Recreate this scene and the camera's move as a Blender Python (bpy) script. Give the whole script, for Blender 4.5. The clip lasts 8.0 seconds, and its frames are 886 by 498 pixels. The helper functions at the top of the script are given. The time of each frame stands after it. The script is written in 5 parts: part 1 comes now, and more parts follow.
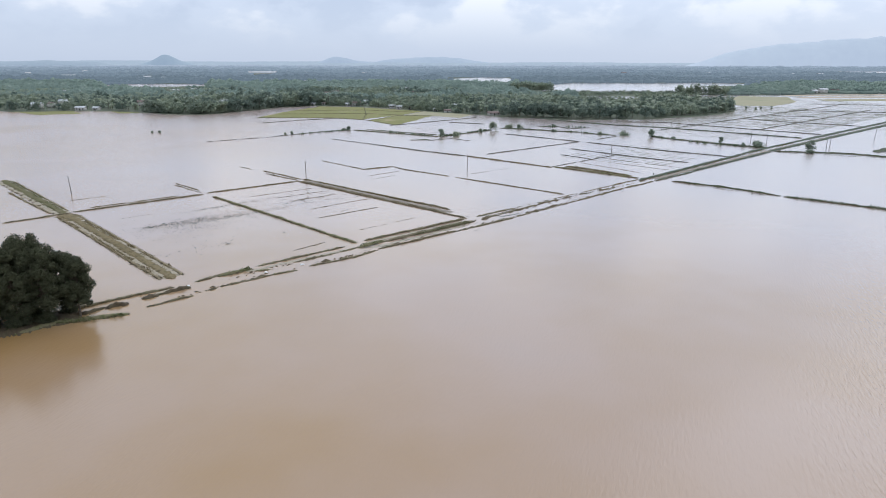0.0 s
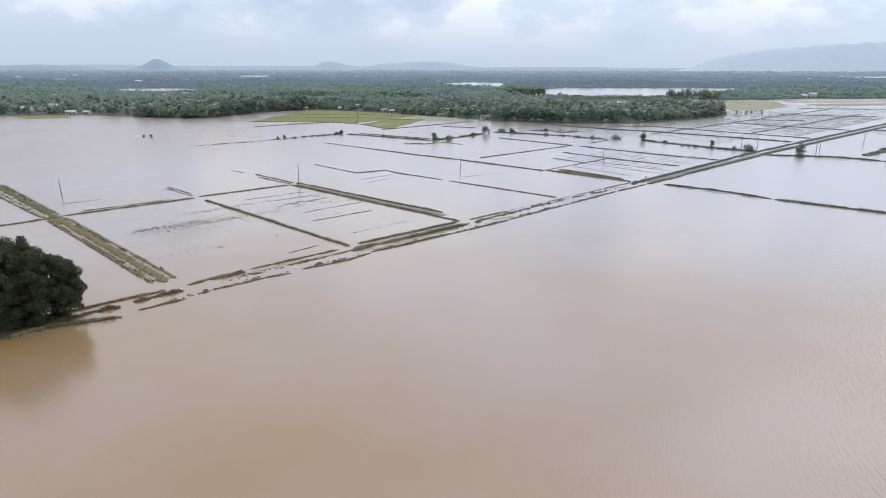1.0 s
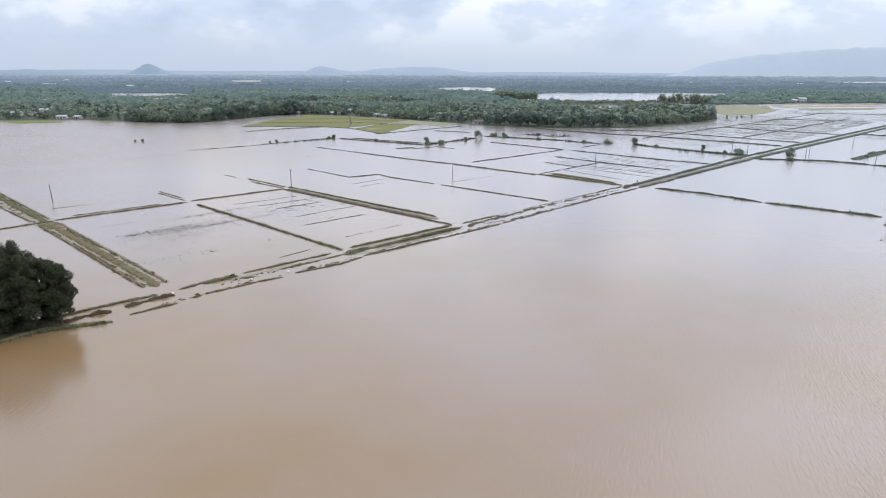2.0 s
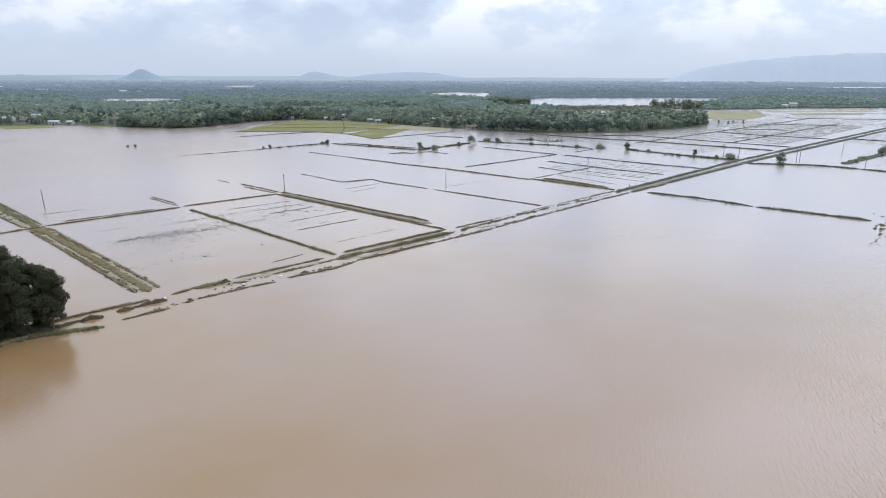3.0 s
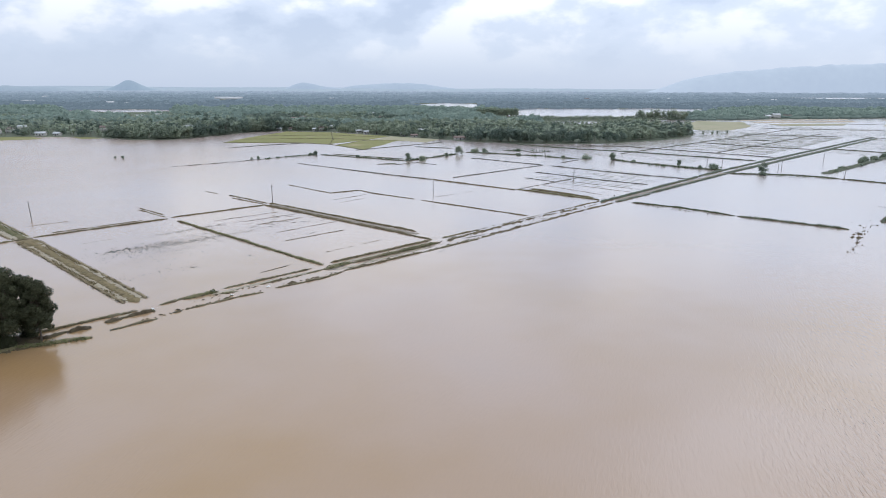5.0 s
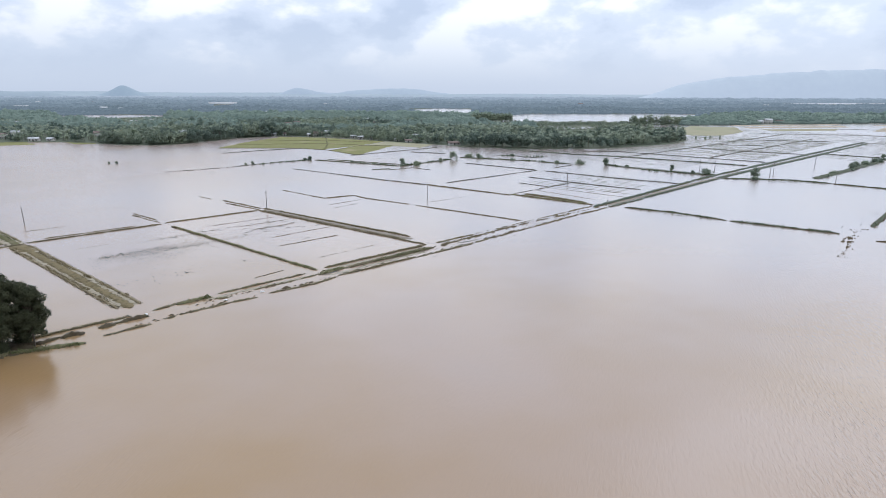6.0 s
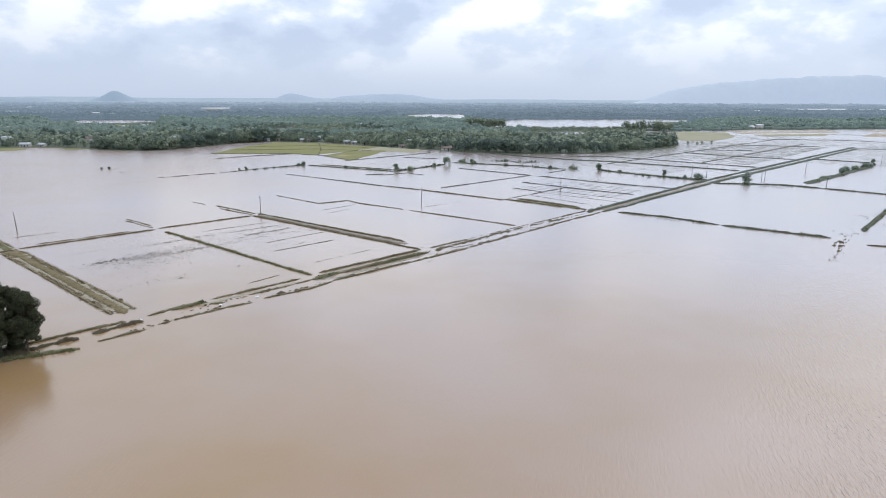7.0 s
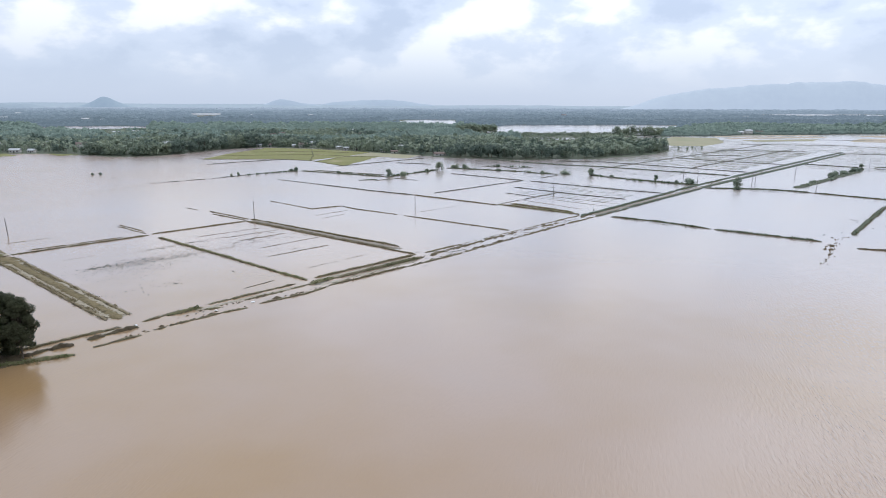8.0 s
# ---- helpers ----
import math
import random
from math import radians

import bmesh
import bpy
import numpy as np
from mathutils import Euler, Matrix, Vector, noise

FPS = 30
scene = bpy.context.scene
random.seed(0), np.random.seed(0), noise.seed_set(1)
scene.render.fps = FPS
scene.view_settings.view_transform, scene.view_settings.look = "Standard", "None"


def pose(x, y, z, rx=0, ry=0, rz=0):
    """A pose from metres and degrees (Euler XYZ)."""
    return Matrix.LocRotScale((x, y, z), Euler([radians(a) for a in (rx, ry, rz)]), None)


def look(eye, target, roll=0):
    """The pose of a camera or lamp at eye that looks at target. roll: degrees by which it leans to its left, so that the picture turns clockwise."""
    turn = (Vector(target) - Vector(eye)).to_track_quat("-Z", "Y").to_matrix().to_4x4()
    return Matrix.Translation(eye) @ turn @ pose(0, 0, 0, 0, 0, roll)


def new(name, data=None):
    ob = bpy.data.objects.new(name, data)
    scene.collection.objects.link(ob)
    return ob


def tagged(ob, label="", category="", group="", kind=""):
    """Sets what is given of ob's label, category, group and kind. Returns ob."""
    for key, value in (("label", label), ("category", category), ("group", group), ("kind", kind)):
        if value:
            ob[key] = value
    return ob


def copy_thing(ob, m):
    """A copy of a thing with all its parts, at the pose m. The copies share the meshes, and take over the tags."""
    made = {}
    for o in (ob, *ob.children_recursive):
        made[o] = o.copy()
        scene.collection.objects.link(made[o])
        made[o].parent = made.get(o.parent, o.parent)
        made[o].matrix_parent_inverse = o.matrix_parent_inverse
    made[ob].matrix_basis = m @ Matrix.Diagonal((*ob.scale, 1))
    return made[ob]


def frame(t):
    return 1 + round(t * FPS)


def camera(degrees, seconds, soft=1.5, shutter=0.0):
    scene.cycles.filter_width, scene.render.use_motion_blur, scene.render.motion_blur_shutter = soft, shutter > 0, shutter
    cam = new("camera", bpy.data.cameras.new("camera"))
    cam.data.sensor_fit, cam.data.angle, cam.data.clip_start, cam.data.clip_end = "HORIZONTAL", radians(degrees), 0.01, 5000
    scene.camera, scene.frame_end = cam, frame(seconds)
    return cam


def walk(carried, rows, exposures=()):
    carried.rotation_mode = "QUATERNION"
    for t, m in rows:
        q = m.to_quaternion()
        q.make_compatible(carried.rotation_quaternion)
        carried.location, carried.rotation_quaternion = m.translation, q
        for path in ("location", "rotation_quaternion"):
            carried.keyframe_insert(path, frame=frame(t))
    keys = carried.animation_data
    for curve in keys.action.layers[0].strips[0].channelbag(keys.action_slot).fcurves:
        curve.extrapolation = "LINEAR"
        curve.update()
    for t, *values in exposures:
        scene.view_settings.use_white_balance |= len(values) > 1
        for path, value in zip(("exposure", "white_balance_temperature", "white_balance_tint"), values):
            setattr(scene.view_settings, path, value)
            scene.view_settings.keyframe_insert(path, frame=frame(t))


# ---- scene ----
cam = camera(69.3, 8.0, soft=0.95)
walk(cam, [
    (0.0, look((2.06, 20.87, 47.10), (0.45, 116.74, 18.71), 0.02)),
    (0.5, look((1.94, 20.85, 46.87), (0.90, 116.83, 18.83), 0.06)),
    (1.0, look((1.85, 20.81, 46.67), (1.38, 116.88, 18.94), 0.09)),
    (1.5, look((1.85, 20.70, 46.52), (1.96, 116.87, 19.12), 0.11)),
    (3.0, look((2.19, 20.13, 46.43), (3.76, 116.60, 20.15), 0.12)),
    (3.5, look((2.34, 19.64, 46.51), (4.35, 116.20, 20.58), 0.12)),
    (4.0, look((2.53, 18.99, 46.68), (4.97, 115.64, 21.15), 0.13)),
    (4.5, look((2.75, 18.42, 46.81), (5.59, 115.17, 21.69), 0.13)),
    (6.0, look((3.21, 17.30, 47.04), (7.26, 114.30, 23.07), 0.14)),
    (6.5, look((3.13, 17.07, 47.05), (7.65, 114.15, 23.48), 0.15)),
    (7.0, look((2.80, 16.90, 47.00), (7.90, 114.05, 23.83), 0.16)),
    (7.5, look((2.29, 16.73, 46.92), (8.06, 113.94, 24.18), 0.16)),
    (8.0, look((1.70, 16.57, 46.83), (8.15, 113.83, 24.51), 0.16)),
], exposures=[(0.0, -0.03, 6220, 12), (4.0, -0.015, 6220, 12), (8.0, -0.01, 6220, 12)])

# ---- sky, sun ----
SUN_WAY = Vector((0.56, 0.40, 0.73)).normalized()


def setup_world():
    world = bpy.data.worlds.new("overcast_sky")
    scene.world = world
    world.use_nodes = True
    nt = world.node_tree
    nt.nodes.clear()
    N, L = nt.nodes.new, nt.links.new
    out = N("ShaderNodeOutputWorld")
    sky = N("ShaderNodeTexSky")
    sky.sky_type, sky.sun_disc = "NISHITA", False
    sky.sun_elevation, sky.sun_rotation = math.asin(SUN_WAY.z), math.atan2(SUN_WAY.x, SUN_WAY.y)
    blue = N("ShaderNodeBackground")
    blue.inputs["Strength"].default_value = 0.09
    L(sky.outputs["Color"], blue.inputs["Color"])
    co = N("ShaderNodeTexCoord")
    sep = N("ShaderNodeSeparateXYZ")
    L(co.outputs["Generated"], sep.inputs[0])

    def math_node(op, a, b=None):
        n = N("ShaderNodeMath")
        n.operation = op
        for i, v in enumerate((a, b)):
            if v is None:
                continue
            if isinstance(v, (int, float)):
                n.inputs[i].default_value = v
            else:
                L(v, n.inputs[i])
        return n.outputs[0]

    up = math_node("MAXIMUM", sep.outputs["Z"], 0.0)

    def cloud_noise(scale, detail, rough, shift):
        m = N("ShaderNodeMapping")
        m.inputs["Location"].default_value = shift
        m.inputs["Scale"].default_value = (1.0, 1.0, 1.9)
        L(co.outputs["Generated"], m.inputs[0])
        n = N("ShaderNodeTexNoise")
        n.inputs["Scale"].default_value, n.inputs["Detail"].default_value = scale, detail
        n.inputs["Roughness"].default_value = rough
        L(m.outputs[0], n.inputs["Vector"])
        return n.outputs["Fac"]

    big = cloud_noise(3.4, 2.0, 0.5, (3.1, 1.7, 0))
    small = cloud_noise(8.5, 5.0, 0.52, (0.4, 2.2, 4.0))
    mix = math_node("ADD", math_node("MULTIPLY", big, 0.48), math_node("MULTIPLY", small, 0.52))
    ramp = N("ShaderNodeValToRGB")
    ramp.color_ramp.interpolation = "EASE"
    e = ramp.color_ramp.elements
    e[0].position, e[0].color = 0.40, (0.53, 0.615, 0.755, 1)
    e[1].position, e[1].color = 0.56, (0.955, 0.985, 1.02, 1)
    mid = e.new(0.48)
    mid.color = (0.665, 0.745, 0.87, 1)
    L(mix, ramp.inputs[0])
    # clouds melt into pale air towards the horizon
    low = N("ShaderNodeMapRange")
    low.inputs["From Min"].default_value, low.inputs["From Max"].default_value = 0.0, 0.12
    low.interpolation_type = "SMOOTHSTEP"
    L(sep.outputs["Z"], low.inputs[0])
    blend = N("ShaderNodeMix")
    blend.data_type = "RGBA"
    L(low.outputs[0], blend.inputs["Factor"])
    blend.inputs[6].default_value = (0.61, 0.695, 0.825, 1)
    L(ramp.outputs[0], blend.inputs[7])
    # overhead the overcast closes to an even sheet
    high = N("ShaderNodeMapRange")
    high.inputs["From Min"].default_value, high.inputs["From Max"].default_value = 0.19, 0.42
    high.inputs["To Max"].default_value = 0.85
    high.interpolation_type = "SMOOTHSTEP"
    L(sep.outputs["Z"], high.inputs[0])
    sheet = N("ShaderNodeMix")
    sheet.data_type = "RGBA"
    L(high.outputs[0], sheet.inputs["Factor"])
    L(blend.outputs[2], sheet.inputs[6])
    sheet.inputs[7].default_value = (0.655, 0.690, 0.735, 1)
    cloud = N("ShaderNodeBackground")
    L(sheet.outputs[2], cloud.inputs["Color"])
    # an overcast sky brightens towards the zenith, and round the veiled sun
    dot = N("ShaderNodeVectorMath")
    dot.operation = "DOT_PRODUCT"
    L(co.outputs["Generated"], dot.inputs[0])
    dot.inputs[1].default_value = SUN_WAY
    veil = math_node("POWER", math_node("MAXIMUM", dot.outputs["Value"], 0.0), 6.0)
    power = math_node("ADD", math_node("ADD", math_node("MULTIPLY", up, 1.2), 1.025), math_node("MULTIPLY", sep.outputs["X"], 0.03))
    L(math_node("ADD", power, math_node("MULTIPLY", veil, 0.16)), cloud.inputs["Strength"])
    both = N("ShaderNodeMixShader")
    both.inputs[0].default_value = 0.9
    L(blue.outputs[0], both.inputs[1])
    L(cloud.outputs[0], both.inputs[2])
    L(both.outputs[0], out.inputs["Surface"])


setup_world()
sun = new("sun", bpy.data.lights.new("sun", "SUN"))
sun.data.energy, sun.data.angle, sun.data.color = 0.5, radians(60), (1.0, 0.96, 0.9)
sun.matrix_world = look((0, 0, 0), -SUN_WAY)


# ---- materials ----
def material(name, stops, scale=1.0, rough=0.85, bump=0.3, fine=12.0, spread="noise", metal=0.0, specular=0.3, glow=None, thin=0.0, vary=0.55):
    """A surface whose colour runs through stops by noise at two scales, with fine relief. spread: noise, island or object."""
    m = bpy.data.materials.new(name)
    m.use_nodes = True
    nt = m.node_tree
    N, L = nt.nodes.new, nt.links.new
    p = nt.nodes["Principled BSDF"]
    co = N("ShaderNodeTexCoord")
    geo = N("ShaderNodeNewGeometry")
    n1 = N("ShaderNodeTexNoise")
    n1.inputs["Scale"].default_value, n1.inputs["Detail"].default_value = scale, 5
    L(geo.outputs["Position"], n1.inputs["Vector"])
    n2 = N("ShaderNodeTexNoise")
    n2.inputs["Scale"].default_value, n2.inputs["Detail"].default_value = scale * fine, 3
    L(geo.outputs["Position"], n2.inputs["Vector"])
    mx = N("ShaderNodeMix")
    mx.inputs[0].default_value = 0.4
    L(n1.outputs["Fac"], mx.inputs[2])
    L(n2.outputs["Fac"], mx.inputs[3])
    fac = mx.outputs[0]
    if spread != "noise":
        if spread == "island":
            src = geo.outputs["Random Per Island"]
        else:
            src = N("ShaderNodeObjectInfo").outputs["Random"]
        rng = N("ShaderNodeMapRange")
        rng.inputs["To Min"].default_value, rng.inputs["To Max"].default_value = 0.32, 0.68
        L(src, rng.inputs[0])
        m2 = N("ShaderNodeMix")
        m2.inputs[0].default_value = vary
        L(fac, m2.inputs[2])
        L(rng.outputs[0], m2.inputs[3])
        fac = m2.outputs[0]
    ramp = N("ShaderNodeValToRGB")
    e = ramp.color_ramp.elements
    while len(e) < len(stops):
        e.new(0.5)
    for i, c in enumerate(stops):
        e[i].position = 0.34 + 0.32 * i / max(1, len(stops) - 1)
        e[i].color = (*c, 1)
    L(fac, ramp.inputs[0])
    L(ramp.outputs[0], p.inputs["Base Color"])
    p.inputs["Roughness"].default_value, p.inputs["Metallic"].default_value = rough, metal
    p.inputs["Specular IOR Level"].default_value = specular
    if bump:
        b = N("ShaderNodeBump")
        b.inputs["Strength"].default_value, b.inputs["Distance"].default_value = bump, 0.08
        L(n2.outputs["Fac"], b.inputs["Height"])
        L(b.outputs[0], p.inputs["Normal"])
    if thin:
        tr = N("ShaderNodeBsdfTranslucent")
        L(ramp.outputs[0], tr.inputs["Color"])
        ms = N("ShaderNodeMixShader")
        ms.inputs[0].default_value = thin
        L(p.outputs[0], ms.inputs[1])
        L(tr.outputs[0], ms.inputs[2])
        L(ms.outputs[0], nt.nodes["Material Output"].inputs["Surface"])
    if glow:
        p.inputs["Emission Color"].default_value = (*glow[:3], 1)
        p.inputs["Emission Strength"].default_value = glow[3]
    return m


def water_material():
    m = bpy.data.materials.new("muddy_flood_water")
    m.use_nodes = True
    nt = m.node_tree
    N, L = nt.nodes.new, nt.links.new
    p = nt.nodes["Principled BSDF"]
    geo = N("ShaderNodeNewGeometry")
    # slow silt drifts by noise; paling rightward and far imitates sky reflection
    n1 = N("ShaderNodeTexNoise")
    n1.inputs["Scale"].default_value, n1.inputs["Detail"].default_value = 0.012, 4
    L(geo.outputs["Position"], n1.inputs["Vector"])
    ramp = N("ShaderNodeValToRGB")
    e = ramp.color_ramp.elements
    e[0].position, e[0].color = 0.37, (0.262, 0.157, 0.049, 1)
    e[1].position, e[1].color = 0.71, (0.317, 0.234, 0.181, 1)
    # grey far stop stands in for reflected sky on distant water
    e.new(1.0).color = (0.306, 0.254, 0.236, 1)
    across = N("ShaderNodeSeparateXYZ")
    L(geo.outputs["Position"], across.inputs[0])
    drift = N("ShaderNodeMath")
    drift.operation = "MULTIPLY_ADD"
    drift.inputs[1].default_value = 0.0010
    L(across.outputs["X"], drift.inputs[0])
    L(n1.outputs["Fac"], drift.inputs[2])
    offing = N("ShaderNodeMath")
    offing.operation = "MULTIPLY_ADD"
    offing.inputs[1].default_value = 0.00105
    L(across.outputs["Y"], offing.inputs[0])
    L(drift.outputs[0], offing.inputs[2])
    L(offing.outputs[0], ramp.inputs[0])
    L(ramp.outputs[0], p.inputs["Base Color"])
    p.inputs["IOR"].default_value = 1.33
    p.inputs["Specular IOR Level"].default_value = 0.5
    p.inputs["Coat IOR"].default_value = 1.33
    # wind ripples: short crests, stronger right of a line fitted to the camera's view
    st = N("ShaderNodeMapping")
    st.vector_type = "TEXTURE"
    st.inputs["Rotation"].default_value = (0, 0, radians(-19))
    st.inputs["Scale"].default_value = (1.0, 4.4, 1.0)
    L(geo.outputs["Position"], st.inputs[0])
    rip = N("ShaderNodeTexNoise")
    rip.inputs["Scale"].default_value, rip.inputs["Detail"].default_value = 2.3, 2
    rip.inputs["Distortion"].default_value = 0.35
    L(st.outputs[0], rip.inputs["Vector"])
    pat = N("ShaderNodeTexNoise")
    pat.inputs["Scale"].default_value, pat.inputs["Detail"].default_value = 0.014, 3
    L(geo.outputs["Position"], pat.inputs["Vector"])
    sep = N("ShaderNodeSeparateXYZ")
    L(geo.outputs["Position"], sep.inputs[0])
    fetch = N("ShaderNodeMapRange")
    fetch.inputs["From Min"].default_value, fetch.inputs["From Max"].default_value = 4.0, 24.0
    fetch.inputs["To Min"].default_value = 0.12
    view_line = N("ShaderNodeMath")
    view_line.operation = "MULTIPLY_ADD"
    view_line.inputs[1].default_value = -0.42
    L(sep.outputs["Y"], view_line.inputs[0])
    L(sep.outputs["X"], view_line.inputs[2])
    L(view_line.outputs[0], fetch.inputs[0])
    # coat reflection weakened towards the grove's side, to dim the water there
    coat_dim = N("ShaderNodeMapRange")
    coat_dim.interpolation_type = "SMOOTHSTEP"
    coat_dim.inputs["From Min"].default_value, coat_dim.inputs["From Max"].default_value = -190.0, 10.0
    coat_dim.inputs["To Min"].default_value, coat_dim.inputs["To Max"].default_value = 0.35, 1.0
    L(sep.outputs["X"], coat_dim.inputs[0])
    L(coat_dim.outputs[0], p.inputs["Coat Weight"])
    # the open water far out is rougher than the lee of the banks
    open_water = N("ShaderNodeMapRange")
    open_water.inputs["From Min"].default_value, open_water.inputs["From Max"].default_value = 140.0, 480.0
    open_water.interpolation_type = "SMOOTHSTEP"
    open_water.inputs["To Min"].default_value, open_water.inputs["To Max"].default_value = 0.17, 0.26
    L(sep.outputs["Y"], open_water.inputs[0])
    inland = N("ShaderNodeMapRange")
    inland.inputs["From Min"].default_value, inland.inputs["From Max"].default_value = 720.0, 980.0
    inland.inputs["To Min"].default_value, inland.inputs["To Max"].default_value = 1.0, 0.8
    L(sep.outputs["Y"], inland.inputs[0])
    gloss = N("ShaderNodeMath")
    gloss.operation = "MULTIPLY"
    L(open_water.outputs[0], gloss.inputs[0])
    L(inland.outputs[0], gloss.inputs[1])
    L(gloss.outputs[0], p.inputs["Roughness"])
    L(gloss.outputs[0], p.inputs["Coat Roughness"])
    rng = N("ShaderNodeMapRange")
    rng.inputs["From Min"].default_value, rng.inputs["From Max"].default_value = 0.30, 0.66
    rng.inputs["To Min"].default_value, rng.inputs["To Max"].default_value = 0.40, 1.0
    L(pat.outputs["Fac"], rng.inputs[0])
    amp = N("ShaderNodeMath")
    amp.operation = "MULTIPLY"
    # past the near water the crests flatten in the lee of the dikes
    lee = N("ShaderNodeMapRange")
    lee.inputs["From Min"].default_value, lee.inputs["From Max"].default_value = 95.0, 190.0
    lee.inputs["To Min"].default_value, lee.inputs["To Max"].default_value = 1.0, 0.12
    L(sep.outputs["Y"], lee.inputs[0])
    near_rip = N("ShaderNodeMath")
    near_rip.operation = "MULTIPLY"
    L(fetch.outputs[0], near_rip.inputs[0])
    L(lee.outputs[0], near_rip.inputs[1])
    L(near_rip.outputs[0], amp.inputs[0])
    L(rng.outputs[0], amp.inputs[1])
    amp2 = N("ShaderNodeMath")
    amp2.operation = "MULTIPLY_ADD"
    L(amp.outputs[0], amp2.inputs[0])
    amp2.inputs[1].default_value, amp2.inputs[2].default_value = 1.6, 0.05
    far_chop = N("ShaderNodeMapRange")
    far_chop.interpolation_type = "SMOOTHSTEP"
    far_chop.inputs["From Min"].default_value, far_chop.inputs["From Max"].default_value = 200.0, 600.0
    far_chop.inputs["To Max"].default_value = 0.28
    L(sep.outputs["Y"], far_chop.inputs[0])
    chop = N("ShaderNodeMath")
    chop.operation = "ADD"
    L(amp2.outputs[0], chop.inputs[0])
    L(far_chop.outputs[0], chop.inputs[1])
    b = N("ShaderNodeBump")
    b.inputs["Distance"].default_value = 0.22
    L(chop.outputs[0], b.inputs["Strength"])
    L(rip.outputs["Fac"], b.inputs["Height"])
    L(b.outputs[0], p.inputs["Normal"])
    L(b.outputs[0], p.inputs["Coat Normal"])
    return m


WATER = water_material()
LAND = material("dark_wet_undergrowth", [(0.055, 0.072, 0.05), (0.085, 0.105, 0.07), (0.12, 0.13, 0.09)], 0.02)
SOIL = material("wet_dike_soil", [(0.060, 0.047, 0.031), (0.135, 0.110, 0.070), (0.105, 0.097, 0.052), (0.26, 0.215, 0.150)], 0.6, fine=6, bump=0.7)
MUD = material("dark_wet_mud", [(0.043, 0.033, 0.020), (0.085, 0.065, 0.039), (0.060, 0.056, 0.028)], 0.6, bump=0.7)
VERGE = material("grassy_dike", [(0.060, 0.054, 0.030), (0.105, 0.110, 0.045), (0.150, 0.126, 0.076), (0.080, 0.098, 0.038)], 0.6, bump=0.7)
# SOIL and VERGE greyed and cooled: distance haze put into the colour
FARSOIL = material("far_dike_soil_hazed", [(0.050, 0.050, 0.048), (0.082, 0.082, 0.076), (0.070, 0.078, 0.066), (0.135, 0.132, 0.120)], 0.4, fine=6, bump=0.7)
FARVERGE = material("grey_green_weeds_hazed", [(0.042, 0.060, 0.045), (0.066, 0.090, 0.063), (0.095, 0.112, 0.084)], 0.4, bump=0.7)
GREEN = material("dark_green_weeds", [(0.050, 0.058, 0.042), (0.074, 0.090, 0.056), (0.112, 0.118, 0.080)], 0.5, bump=0.7)
GREEN_BLADES = material("dark_green_blades", [(0.040, 0.066, 0.036), (0.066, 0.104, 0.054), (0.11, 0.145, 0.082)], 0.5, spread="island", bump=0, rough=0.7, thin=0.3)
LANE_SOIL = material("grey_worn_lane", [(0.150, 0.135, 0.110), (0.212, 0.188, 0.155), (0.27, 0.238, 0.195)], 0.4, bump=0.5)
BUND = material("low_green_bund", [(0.095, 0.098, 0.045), (0.135, 0.132, 0.062), (0.17, 0.16, 0.085)], 0.3, bump=0.5)
RICE_MAT = material("drowned_rice", [(0.085, 0.10, 0.078), (0.13, 0.14, 0.11), (0.18, 0.18, 0.14)], 0.05, spread="island", bump=0)
DRY = material("dry_grass_blades", [(0.13, 0.105, 0.055), (0.20, 0.165, 0.09), (0.28, 0.235, 0.145)], 0.5, spread="island", bump=0, rough=0.8, thin=0.3)
WET = material("pale_wet_silt", [(0.20, 0.168, 0.115), (0.285, 0.245, 0.175), (0.235, 0.215, 0.145)], 0.5, rough=0.45)
OLIVE = material("worn_grassy_track", [(0.070, 0.056, 0.029), (0.125, 0.101, 0.050), (0.20, 0.158, 0.088), (0.100, 0.092, 0.040)], 0.7, bump=0.7)
SMEAR = material("drowned_stubble", [(0.060, 0.060, 0.052), (0.095, 0.094, 0.082), (0.135, 0.130, 0.114)], 0.2, spread="island", bump=0)
STRAW = material("dry_grassy_track", [(0.09, 0.072, 0.042), (0.16, 0.128, 0.075), (0.24, 0.195, 0.125), (0.11, 0.11, 0.05)], 0.6, bump=0.7)
PADDY = material("yellow_green_rice", [(0.125, 0.140, 0.048), (0.195, 0.190, 0.068), (0.165, 0.170, 0.058), (0.33, 0.275, 0.165)], 0.045, fine=24)
STUBBLE = material("pale_rice_stubble", [(0.30, 0.255, 0.19), (0.40, 0.34, 0.27), (0.27, 0.255, 0.175)], 0.02, fine=24)
FADED = material("fading_rice", [(0.22, 0.22, 0.125), (0.30, 0.28, 0.19), (0.20, 0.22, 0.12)], 0.02, fine=24)
LEAF_DARK = material("dark_tree_leaves", [(0.042, 0.046, 0.027), (0.062, 0.068, 0.040), (0.098, 0.106, 0.062)], 0.25, spread="island", bump=0, rough=0.8, thin=0.2, specular=0.08)
# wood leaf colours raised and cooled to stand in for haze
LEAF = material("tree_leaves", [(0.105, 0.140, 0.118), (0.180, 0.228, 0.178), (0.275, 0.325, 0.235), (0.40, 0.43, 0.300)], 0.04, spread="island", bump=0, rough=0.6, thin=0.45, vary=0.25)
LEAF_DEEP = material("dense_tree_leaves", [(0.082, 0.120, 0.106), (0.135, 0.180, 0.145), (0.205, 0.252, 0.195)], 0.04, spread="island", bump=0, rough=0.65, thin=0.35, vary=0.3)
